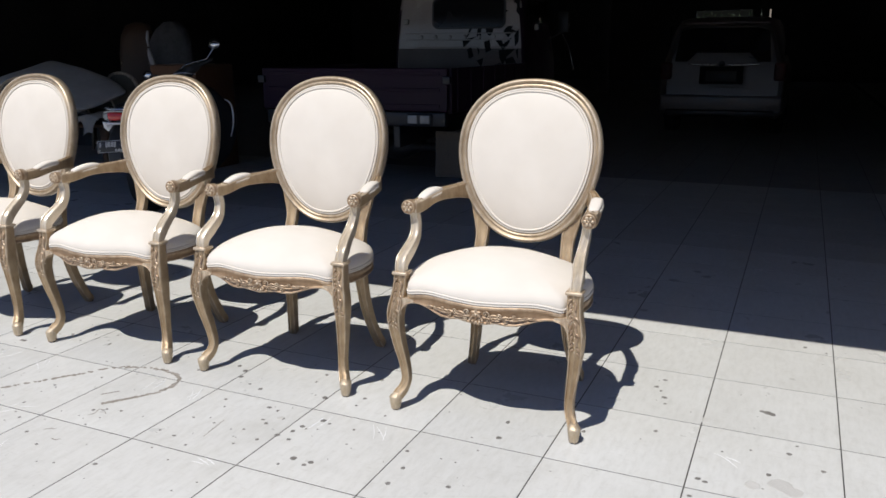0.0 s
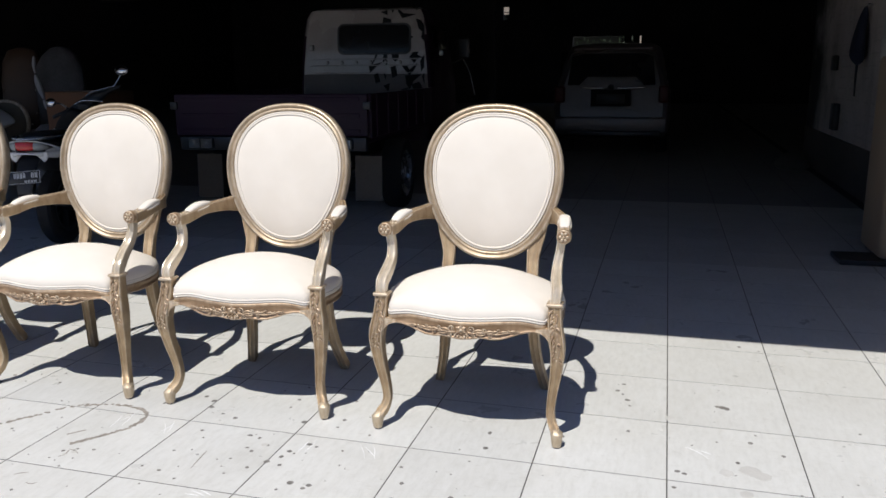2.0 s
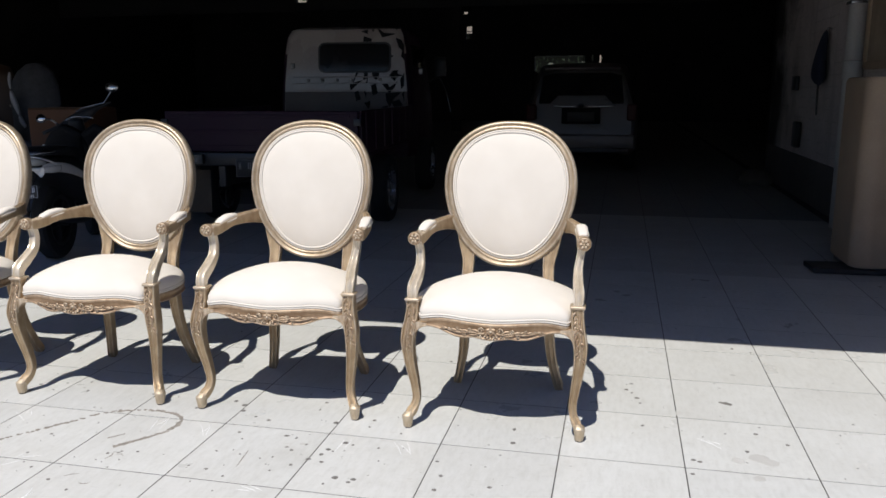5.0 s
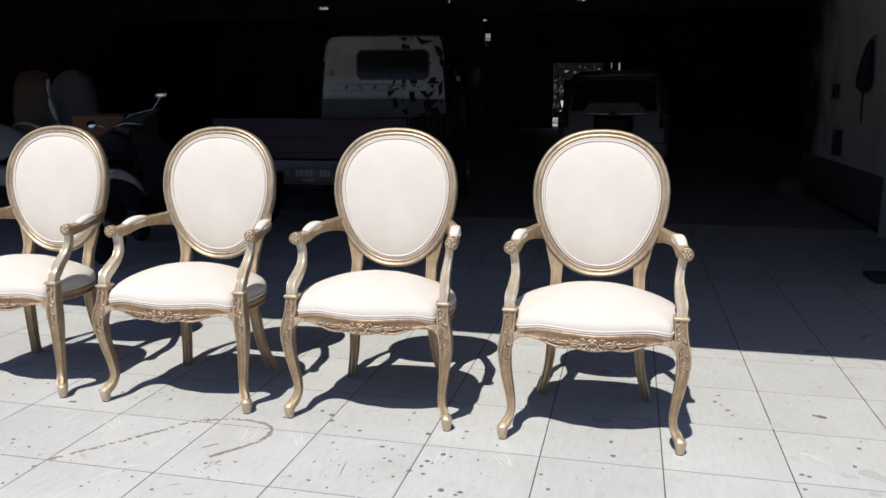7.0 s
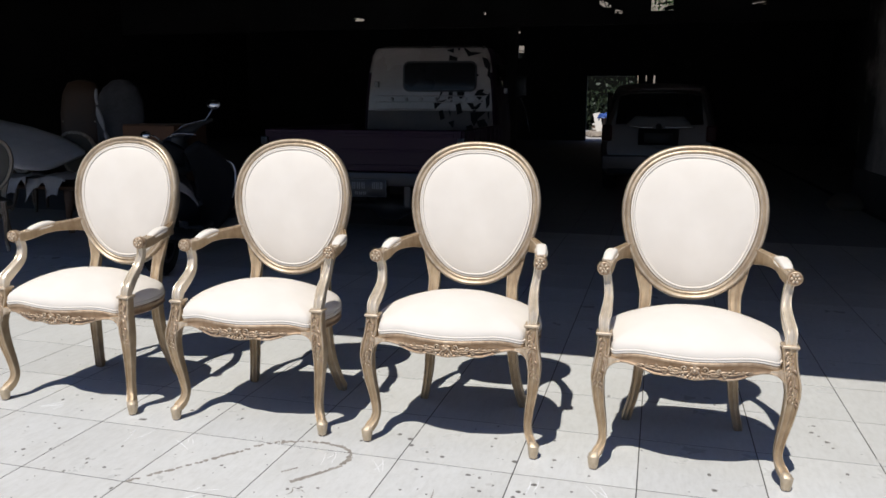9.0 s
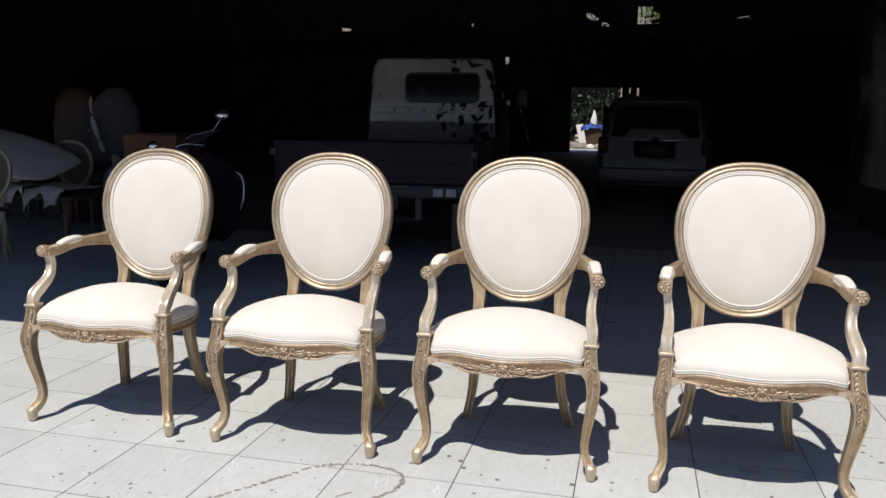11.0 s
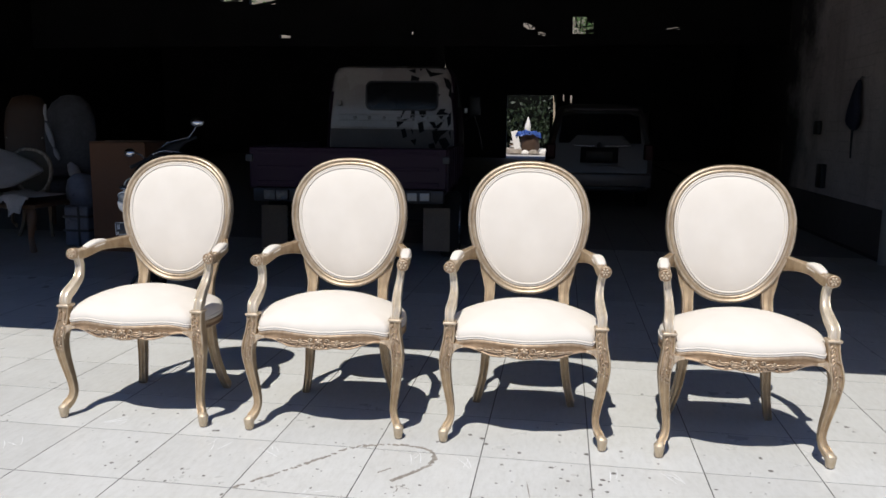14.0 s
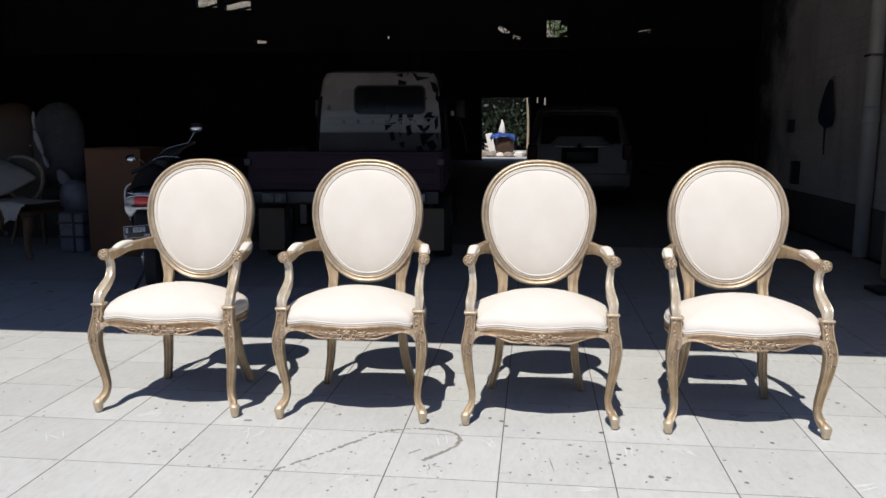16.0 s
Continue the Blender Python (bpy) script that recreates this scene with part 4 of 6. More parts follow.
    shards = [
        "455 88 490 72 490 102", "470 112 510 125 508 140 466 140", "512 55 524 60 516 92", "540 66 552 66 572 96 632 102 565 120", "630 62 644 62 636 82",
        "632 122 660 132 676 158 692 130 690 168 676 190 692 235 660 215 664 185 648 172", "604 205 622 212 604 222", "432 286 446 286 428 318 412 345", "472 286 490 286 486 350 466 330",
        "508 286 550 286 545 320 530 332 515 318", "600 310 618 286 646 284 640 300 672 312 640 316 625 340", "560 350 590 350 600 372 640 340 625 372 600 400",
        "580 400 660 395 620 430 600 470 585 440", "395 350 460 335 440 348 400 385", "470 385 482 400 478 420", "655 330 690 300 690 360 660 380",
        "420 395 440 388 452 430 430 440", "505 360 530 352 540 400 515 412", "610 445 650 432 672 470 640 500", "560 470 590 462 600 500 570 505", "470 450 500 440 492 478", "665 405 690 390 690 440"]
    for k, shard in enumerate(shards):
        v = [float(q) for q in shard.split()]
        pts = [((a - 228) * 0.0022 - 0.315, 1.745 - (c - 142) * 0.0022) for a, c in zip(v[::2], v[1::2])]
        on_back("decal_shard", [(min(x, 0.668), min(z, 1.885)) for x, z in pts], -0.0150 - 0.0005 * k, 0.0, DECAL)
    part("grille_light", fresh_box(-0.62, -0.57, 2.60, 2.64, 1.46, 1.52, 0.008), CLEARLENS, cab, "small pale side marker")
    for s in (-1, 1):
        part("door_window", fresh_box(s * 0.715 - 0.02, s * 0.715 + 0.012, 2.85, 3.62, 1.30, 1.72, 0.03, m=None), GLASS, cab)
        bm = sweep(bmesh.new(), [(s * 0.72, 3.75, 1.30, 0.012, 0.012), (s * 0.84, 3.80, 1.36, 0.012, 0.012), (s * 0.90, 3.80, 1.42, 0.012, 0.012)], 8, 4, (0, 1, 0))
        box(bm, s * 0.90 - 0.07, s * 0.90 + 0.07, 3.77, 3.81, 1.38, 1.62, 0.02)
        part("wing_mirror", bm, BLACK, cab, "", "angle")
    # glints on the cab's far side: marker lens, mirror stay
    away = truck.matrix_basis.inverted()
    for x, y, z, h in ((-0.84, 6.25, 1.42, 0.030), (-0.80, 7.30, 1.46, 0.026)):
        p = away @ Vector((x, y, z))
        part("side_marker", fresh_box(p.x - 0.025, p.x + 0.02, p.y - 0.02, p.y + 0.02, p.z - h, p.z + h, 0.008), CLEARLENS, cab, "small pale marker lens")
    part("mirror_stay", sweep(bmesh.new(), [(*(away @ Vector(q)), 0.008, 0.008) for q in ((-0.86, 7.30, 1.36), (-0.82, 7.45, 1.20), (-0.77, 7.50, 0.93))], 8, 4, (0, 1, 0)), CHROME, cab, "thin bright stay")
    truck.matrix_basis = truck.matrix_basis @ Matrix.Diagonal((1, 1, 0.973, 1))
    tagged(truck, "white-cabbed purple pickup truck with black shard decals, parked", "pickup truck")


def people_carrier():
    car = empty("parked_car", pose(0.79, 9.04, 0) @ Matrix.Diagonal((0.95, 0.955, 0.945, 1)))
    def sec(y, w, zb, zw, zr, wr):
        half = [(w * 0.86, zb), (w * 0.97, zb + 0.10), (w, zb + 0.32), (w * 0.985, zw - 0.05), (w * 0.955, zw), (wr * 1.06, zr - 0.12), (wr * 0.98, zr - 0.035), (wr * 0.80, zr), (wr * 0.4, zr + 0.012)]
        return [Vector((x, y, z)) for x, z in half] + [Vector((-x, y, z)) for x, z in half[::-1]]
    secs = [sec(0.10, 0.74, 0.36, 0.98, 1.50, 0.56), sec(0.02, 0.80, 0.34, 1.0, 1.53, 0.60), sec(0.10, 0.83, 0.30, 1.0, 1.60, 0.63), sec(0.5, 0.845, 0.24, 1.0, 1.635, 0.645), sec(1.6, 0.85, 0.22, 0.98, 1.66, 0.65), sec(2.5, 0.85, 0.22, 0.97, 1.62, 0.62), sec(3.2, 0.84, 0.22, 0.97, 1.15, 0.60), sec(3.9, 0.80, 0.24, 0.85, 0.96, 0.55), sec(4.1, 0.72, 0.30, 0.75, 0.82, 0.50)]
    secs[0] = [Vector((v.x, v.y + (0.0 if v.z < 1.0 else (v.z - 1.0) * 0.30), v.z)) for v in secs[0]]
    for i in (1, 2):
        secs[i] = [Vector((v.x, v.y + (0.0 if v.z < 1.0 else (v.z - 1.0) * 0.30), v.z)) for v in secs[i]]
    body = part("body", loft(bmesh.new(), secs), SUV_PAINT, car, "silver-white body, paint darkened for the dim hall", "angle")
    window = pose(0, 0.065, 1.24, -16.5)
    part("rear_window", prism(bmesh.new(), [(-0.62, -0.21), (-0.46, -0.21), (-0.34, -0.085), (0.34, -0.085), (0.46, -0.21), (0.62, -0.21), (0.575, 0.20), (0.42, 0.245), (-0.42, 0.245), (-0.575, 0.20)], -0.055, 0.0), GLASS, body, "dark rear window", False).matrix_basis = window
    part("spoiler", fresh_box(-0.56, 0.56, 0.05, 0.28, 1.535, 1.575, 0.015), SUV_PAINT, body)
    part("wiper", fresh_box(0.10, 0.36, -0.020, -0.008, 1.145, 1.157, 0.004, 1, pose(0, 0, 0, 0, 12, 0)), BLACK, body)
    for s, w in ((-1, 0.44), (1, 0.50)):
        part("chrome_trim", sweep(bmesh.new(), [(s * 0.07, -0.022, 0.996, 0.012, 0.010), (s * 0.25, -0.020, 0.998, 0.012, 0.009), (s * w, -0.004, 1.008, 0.008, 0.006)], 8, 4, (0, 0, 1)), CHROME, body, "thin chrome tailgate trim")
    part("badge", lathe(bmesh.new(), [(0.002, 0), (0.04, 0), (0.045, 0.012), (0.002, 0.014)], pose(0, -0.022, 1.012, 90), 18), BLACK, body)
    part("plate_recess", fresh_box(-0.285, 0.285, -0.014, 0.02, 0.742, 0.978, 0.012), DECAL, body, "black recessed plate panel")
    part("number_plate", fresh_box(-0.20, 0.20, -0.020, -0.012, 0.775, 0.915, 0.004, 1), PLATE, body, "black number plate")
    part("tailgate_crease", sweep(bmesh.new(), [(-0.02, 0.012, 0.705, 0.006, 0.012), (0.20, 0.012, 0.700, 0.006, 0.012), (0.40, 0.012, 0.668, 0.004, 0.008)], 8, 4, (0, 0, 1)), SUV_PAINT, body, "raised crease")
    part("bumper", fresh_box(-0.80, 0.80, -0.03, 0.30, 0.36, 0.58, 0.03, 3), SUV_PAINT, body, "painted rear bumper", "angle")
    part("bumper_skirt", fresh_box(-0.72, 0.72, -0.045, 0.20, 0.30, 0.385, 0.02), BLACK, body)
    for s in (-1, 1):
        part("tail_lamp", fresh_box(s * 0.745 - 0.075, s * 0.745 + 0.075, -0.005, 0.22, 0.79, 1.03, 0.03, 3), REDLENS, body, "red tail lamp", "angle")
        part("side_window", prism(bmesh.new(), [(-0.2, 0)] * 0 + [(0.35, 1.02), (3.0, 1.0), (2.45, 1.50), (0.5, 1.53)], -0.006, 0.006), GLASS, body, "", False).matrix_basis = pose(s * 0.775, 0, 0, 0, 0, 90) @ pose(0, 0, 0, s * -0.0)
        for y in (0.85, 3.35):
            wheel(car, (s * 0.73, y, 0.31), 0.31, 0.19, 0.20)
    tagged(car, "silver-white people carrier parked in the dark hall", "car")


def scooter():
    stand = pose(-2.495, 2.06, 0, 0, 0, 15.5)
    bike = empty("motor_scooter", stand)
    inv = stand.inverted()
    body = part("tail_body", sweep(bmesh.new(), [(0, 0.02, 0.735, 0.05, 0.03), (0, 0.06, 0.725, 0.11, 0.06), (0, 0.22, 0.69, 0.145, 0.10), (0, 0.45, 0.62, 0.15, 0.15), (0, 0.70, 0.54, 0.13, 0.17), (0, 0.88, 0.42, 0.10, 0.12), (0, 1.0, 0.36, 0.09, 0.07)], 16, 4, (1, 0, 0), 0.85), BLACK, bike, "glossy black tail body")
    part("saddle", sweep(bmesh.new(), [(0, 0.08, 0.785, 0.07, 0.02), (0, 0.16, 0.80, 0.12, 0.035), (0, 0.40, 0.785, 0.135, 0.045), (0, 0.62, 0.765, 0.12, 0.045), (0, 0.78, 0.735, 0.08, 0.04), (0, 0.84, 0.72, 0.04, 0.02)], 14, 4, (1, 0, 0), 0.8), BLACK, bike, "black vinyl saddle")
    for s in (-1, 1):
        part("side_panel", sweep(bmesh.new(), [(s * 0.10, 0.03, 0.70, 0.006, 0.025), (s * 0.145, 0.14, 0.695, 0.008, 0.035), (s * 0.158, 0.32, 0.665, 0.008, 0.036), (s * 0.162, 0.52, 0.60, 0.008, 0.028), (s * 0.15, 0.70, 0.52, 0.006, 0.016), (s * 0.13, 0.84, 0.45, 0.004, 0.005)], 10, 4, (1, 0, 0), 0.8), SCOOTER_WHITE, bike, "white side stripe panel")
        part("indicator_lens", sweep(bmesh.new(), [(s * 0.056, -0.044, 0.746, 0.010, 0.025), (s * 0.088, -0.030, 0.745, 0.011, 0.027), (s * 0.115, 0.0, 0.738, 0.009, 0.020), (s * 0.125, 0.03, 0.730, 0.004, 0.006)], 10, 4, (0, 1, 0)), CLEARLENS, bike, "clear indicator lens")
        # front leg shield
        part("leg_shield", sweep(bmesh.new(), [(s * 0.10, 1.10, 0.26, 0.10, 0.02), (s * 0.17, 1.12, 0.42, 0.15, 0.025), (s * 0.20, 1.10, 0.62, 0.17, 0.03), (s * 0.15, 1.02, 0.80, 0.14, 0.035), (s * 0.06, 0.95, 0.92, 0.08, 0.03)], 12, 4, (1, 0, 0), 0.8), DECAL, bike, "black leg shield")
        part("shield_edge", sweep(bmesh.new(), [(s * 0.280, 1.055, 0.800, 0.004, 0.006), (s * 0.335, 1.050, 0.785, 0.006, 0.008), (s * 0.366, 1.050, 0.730, 0.007, 0.009), (s * 0.366, 1.055, 0.600, 0.007, 0.009), (s * 0.336, 1.060, 0.490, 0.003, 0.006)], 8, 5, (1, 0, 0)), SCOOTER_WHITE, bike, "white shield edge strip")
    part("tail_lamp", sweep(bmesh.new(), [(-0.060, -0.040, 0.748, 0.009, 0.025), (-0.025, -0.050, 0.748, 0.012, 0.029), (0.025, -0.050, 0.748, 0.012, 0.029), (0.060, -0.040, 0.748, 0.009, 0.025)], 12, 4, (0, 1, 0)), BRIGHT_RED, bike, "red tail lamp")
    for s in (-1, 1):
        part("tail_fin", sweep(bmesh.new(), [(s * 0.088, -0.006, 0.700, 0.042, 0.007), (s * 0.096, 0.0, 0.668, 0.030, 0.007), (s * 0.094, 0.006, 0.638, 0.006, 0.005)], 10, 4, (1, 0, 0), 0.8), SCOOTER_WHITE, bike, "white tail fin")
    part("lamp_hood", sweep(bmesh.new(), [(-0.15, 0.14, 0.708, 0.005, 0.010), (-0.138, 0.06, 0.742, 0.006, 0.007), (-0.105, -0.015, 0.770, 0.006, 0.005), (-0.045, -0.048, 0.783, 0.006, 0.004), (0.045, -0.048, 0.783, 0.006, 0.004), (0.105, -0.015, 0.770, 0.006, 0.005), (0.138, 0.06, 0.742, 0.006, 0.008), (0.15, 0.14, 0.708, 0.005, 0.012)], 10, 5, (0, 1, 0)), SCOOTER_WHITE, bike, "white rim over the tail lamp")
    part("grab_rail", sweep(bmesh.new(), [(-0.12, 0.22, 0.80, 0.010, 0.010), (-0.12, 0.05, 0.80, 0.010, 0.010), (-0.05, -0.02, 0.795, 0.010, 0.010), (0.05, -0.02, 0.795, 0.010, 0.010), (0.12, 0.05, 0.80, 0.010, 0.010), (0.12, 0.22, 0.80, 0.010, 0.010)], 8, 4, (0, 0, 1)), STEEL, bike)
    part("tail_cowl", sweep(bmesh.new(), [(-0.156, 0.18, 0.682, 0.006, 0.022), (-0.142, 0.08, 0.684, 0.008, 0.026), (-0.095, -0.005, 0.690, 0.010, 0.018), (-0.045, -0.036, 0.697, 0.010, 0.009), (0.045, -0.036, 0.697, 0.010, 0.009), (0.095, -0.005, 0.690, 0.010, 0.018), (0.142, 0.08, 0.684, 0.008, 0.026), (0.156, 0.18, 0.682, 0.006, 0.024)], 10, 5, (0, 1, 0)), SCOOTER_WHITE, bike, "white cowl under the tail lamp")
    part("rear_mudguard", sweep(bmesh.new(), [(0, 0.08, 0.70, 0.07, 0.01), (0, -0.02, 0.63, 0.07, 0.012), (0, -0.088, 0.53, 0.060, 0.008), (0, -0.105, 0.42, 0.050, 0.008)], 10, 4, (1, 0, 0), 0.7), BLACK, bike)
    plate_on(bike, pose(-0.004, -0.104, 0.545, -12, -4, 0), 0.238, 0.088, [(-0.44, -0.36, -0.05, 0.34), (-0.24, 0.10, -0.05, 0.34), (0.24, 0.44, -0.05, 0.34), (-0.46, -0.40, -0.42, -0.22), (0.05, 0.40, -0.40, -0.22)], LETTER_WHITE)
    wheel(bike, (0, 0.36, 0.28), 0.28, 0.10, 0.19, None, BLACK)
    part("engine_case", sweep(bmesh.new(), [(-0.06, 0.30, 0.29, 0.05, 0.06), (-0.06, 0.55, 0.30, 0.07, 0.09), (-0.03, 0.80, 0.31, 0.08, 0.09), (0, 0.92, 0.32, 0.04, 0.05)], 12, 4, (1, 0, 0), 0.8), STEEL, bike)
    part("exhaust", sweep(bmesh.new(), [(0.12, 0.05, 0.36, 0.035, 0.035), (0.13, 0.35, 0.31, 0.05, 0.05), (0.12, 0.60, 0.26, 0.035, 0.035), (0.06, 0.85, 0.24, 0.015, 0.015)], 12, 4), BLACK, bike)
    part("floorboard", fresh_box(-0.17, 0.17, 0.82, 1.12, 0.255, 0.30, 0.015), BLACK, bike)
    # steering, turned to the left
    steer = pose(0, 1.13, 0, 0, 0, 30)

    def bar(points, n=10, sub=4, ref=(0, 0, 1)):
        return sweep(bmesh.new(), [(*(inv @ Vector(p[:3])), p[3], p[4]) for p in points], n, sub, ref)
    bars = part("handlebar_cowl", bar([(-3.04, 2.92, 0.885, 0.015, 0.015), (-2.95, 2.99, 0.935, 0.017, 0.017), (-2.90, 3.04, 0.965, 0.034, 0.030), (-2.84, 3.10, 1.0, 0.052, 0.040), (-2.78, 3.15, 1.045, 0.042, 0.034), (-2.73, 3.20, 1.085, 0.018, 0.018), (-2.66, 3.27, 1.125, 0.015, 0.015)], 12), BLACK, bike, "black handlebar cowl with grips")
    part("head_cowl", bar([(-2.84, 3.06, 1.0, 0.05, 0.05), (-2.86, 3.08, 0.90, 0.075, 0.06), (-2.86, 3.12, 0.80, 0.085, 0.06), (-2.85, 3.14, 0.70, 0.07, 0.05)], 12, 4, (1, 0.3, 0)), BLACK, bike, "black head cowl")
    for pts in ([(-2.90, 3.01, 0.985, 0.006, 0.006), (-2.84, 3.03, 1.012, 0.006, 0.006), (-2.76, 3.06, 1.012, 0.006, 0.006), (-2.70, 3.09, 1.002, 0.005, 0.005)],
                [(-2.88, 3.10, 1.03, 0.006, 0.008), (-2.84, 3.13, 1.075, 0.006, 0.010), (-2.76, 3.19, 1.105, 0.006, 0.008), (-2.70, 3.24, 1.125, 0.005, 0.005)],
                [(-2.955, 3.00, 0.945, 0.006, 0.006), (-2.935, 2.98, 0.90, 0.006, 0.006), (-2.93, 2.97, 0.87, 0.005, 0.005)]):
        part("brake_lever", bar(pts, 8, 5), STEEL, bars, "bright metal lever")
    for base, top, tilt in (((-2.71, 3.22, 1.105), (-2.647, 3.28, 1.235), 4), ((-2.945, 2.99, 0.95), (-3.02, 2.896, 0.990), -8)):
        a, c = inv @ Vector(base), inv @ Vector(top)
        mid = (a + c) / 2 + Vector((0, 0, 0.025 if tilt < 0 else -0.005))
        stalk = part("mirror_stalk", sweep(bmesh.new(), [(*a, 0.006, 0.006), (*mid, 0.006, 0.006), (*c, 0.006, 0.006)], 8, 5, (0, 1, 0)), STEEL, bars)
        face = Matrix.Translation(c + Vector((0, 0, 0.012))) @ pose(0, 0, 0, 80, tilt, -10)
        small = Matrix.Diagonal((1.0, 0.72, 1, 1) if tilt > 0 else (0.72, 0.62, 1, 1))
        shell = bmesh.new()
        lathe(shell, [(0.002, -0.03), (0.04, -0.022), (0.058, 0.0), (0.060, 0.006), (0.055, 0.008), (0.002, 0.008)], face @ small, 20)
        part("mirror_shell", shell, BLACK, bars)
        part("mirror_glass", lathe(bmesh.new(), [(0.002, 0.0085), (0.054, 0.0085), (0.054, 0.0105), (0.002, 0.0125)], face @ small, 20), CHROME, bars, "round mirror glass")
    fork = steer @ Matrix.Translation((0, 0.20, 0))
    for s in (-1, 1):
        a, b = fork @ Vector((s * 0.07, -0.12, 0.62)), fork @ Vector((s * 0.07, 0.0, 0.28))
        part("fork_leg", sweep(bmesh.new(), [(*a, 0.018, 0.018), (*((a + b) / 2), 0.018, 0.018), (*b, 0.02, 0.02)], 10, 2), STEEL, bike)
    wheel(bike, fork @ Vector((0, 0, 0.28)), 0.28, 0.09, 0.20, pose(0, 0, 0, 0, 0, 30), BLACK)
    part("front_mudguard", sweep(bmesh.new(), [(*(fork @ Vector((0, y, z))), 0.06, 0.008) for y, z in ((-0.28, 0.42), (-0.16, 0.55), (0.02, 0.60), (0.18, 0.53), (0.27, 0.40))], 10, 4, (1, 0, 0), 0.7), BLACK, bike)
    part("side_stand", sweep(bmesh.new(), [(-0.10, 0.62, 0.26, 0.012, 0.012), (-0.17, 0.60, 0.12, 0.011, 0.011), (-0.23, 0.58, 0.005, 0.012, 0.012)], 8, 3), BLACK, bike)
    bike.matrix_basis = stand @ Matrix.Diagonal((1, 1, 0.972, 1))
    tagged(bike, "black and white motor scooter with a red tail lamp, parked", "scooter")


pickup()
people_carrier()
scooter()


# ---- furniture and packing on the west side ----
def west_side():
    crate = empty("cardboard_box", pose(-3.82, 4.32, 0, 0, 0, 3) @ Matrix.Diagonal((1, 1, 0.97, 1)))
    bm = fresh_box(-0.27, 0.27, -0.30, 0.30, 0.0, 1.05, 0.012)
    part("carton", bm, BROWN, crate, "tall brown carton", "angle")
    part("flap", fresh_box(-0.26, 0.26, -0.305, 0.0, 1.052, 1.06, 0.002), BROWN, crate)
    part("flap", fresh_box(-0.26, 0.26, 0.005, 0.305, 1.052, 1.06, 0.002), BROWN, crate)
    part("packing_tape", fresh_box(-0.26, 0.26, -0.03, 0.03, 1.0605, 1.0625), TAN, crate)
    tagged(crate, "tall brown cardboard carton standing behind the scooter", "box")

    wrap = empty("wrapped_chair", pose(-5.42, 5.72, 0, 0, 0, 12) @ Matrix.Diagonal((0.90, 1.12, 1.10, 1)))
    rings = []
    for z, w, d, y in ((0.50, 0.28, 0.06, 0.0), (0.70, 0.31, 0.08, 0.02), (0.95, 0.33, 0.085, 0.05), (1.15, 0.31, 0.08, 0.08), (1.28, 0.24, 0.07, 0.10), (1.36, 0.12, 0.05, 0.11), (1.375, 0.03, 0.02, 0.11)):
        rings.append([Vector((w * math.cos(a) * (1 + 0.05 * math.sin(5 * a + 9 * z) + 0.03 * math.sin(11 * a - 14 * z)), y + d * math.sin(a) * (1 + 0.12 * math.sin(7 * a + 11 * z)), z)) for a in [2 * math.pi * k / 56 for k in range(56)]])
    part("wrapped_back", loft(bmesh.new(), rings), GREYWRAP, wrap, "back wrapped in grey packing foam")
    for pts in ([(-0.235, -0.06, 1.27, 0.012, 0.012), (-0.240, -0.07, 1.19, 0.022, 0.014), (-0.225, -0.08, 1.10, 0.012, 0.012)],
                [(-0.230, -0.08, 1.08, 0.012, 0.012), (-0.205, -0.09, 1.00, 0.036, 0.016), (-0.165, -0.09, 0.89, 0.030, 0.016), (-0.145, -0.09, 0.83, 0.012, 0.012)],
                [(-0.145, -0.09, 0.82, 0.012, 0.012), (-0.12, -0.09, 0.76, 0.030, 0.016), (-0.09, -0.08, 0.70, 0.020, 0.012)],
                [(0.04, -0.10, 0.66, 0.03, 0.02), (0.10, -0.12, 0.58, 0.07, 0.03), (0.17, -0.12, 0.50, 0.04, 0.02)]):
        part("plastic_strip", sweep(bmesh.new(), pts, 8, 4, (1, 0, 0), 0.7), PALEWRAP, wrap, "clear plastic strip, knotted")
    part("wrapped_seat", fresh_box(-0.29, 0.29, -0.50, 0.06, 0.36, 0.52, 0.06, 3), GREYWRAP, wrap, "", "angle")
    for sx in (-1, 1):
        for y in (-0.44, 0.02):
            part("leg", sweep(bmesh.new(), [(sx * 0.24, y, 0.38, 0.024, 0.024), (sx * 0.245, y, 0.2, 0.02, 0.02), (sx * 0.25, y, 0.0, 0.016, 0.016)], 8, 3), WOOD, wrap)
    tagged(wrap, "high-backed chair wrapped in grey packing foam", "chair")

    high = empty("leather_chair", pose(-6.02, 5.78, 0, 0, 0, 8) @ Matrix.Diagonal((1, 1, 0.97, 1)))
    rings = []
    for z, w, d, y in ((0.42, 0.24, 0.06, 0.0), (0.80, 0.26, 0.08, 0.02), (1.15, 0.27, 0.085, 0.05), (1.38, 0.25, 0.08, 0.08), (1.52, 0.18, 0.06, 0.10), (1.56, 0.05, 0.02, 0.11)):
        rings.append([Vector((w * math.cos(a), y + d * math.sin(a), z)) for a in [2 * math.pi * k / 28 for k in range(28)]])
    back = part("chair_back", loft(bmesh.new(), rings), LEATHER, high, "tall brown leather back")
    bm = bmesh.new()
    for row in range(5):
        for col in range(3 + row % 2):
            blob(bm, (-0.14 + 0.14 * col - 0.07 * (row % 2), -0.052 + 0.012 * row, 0.62 + 0.14 * row), (0.012, 0.008, 0.012), None, 7, 4)
    tagged(part("stud", bm, SHADED_GOLD, back), kind="stuff")
    part("chair_seat", fresh_box(-0.27, 0.27, -0.48, 0.06, 0.34, 0.46, 0.05, 3), LEATHER, high, "", "angle")
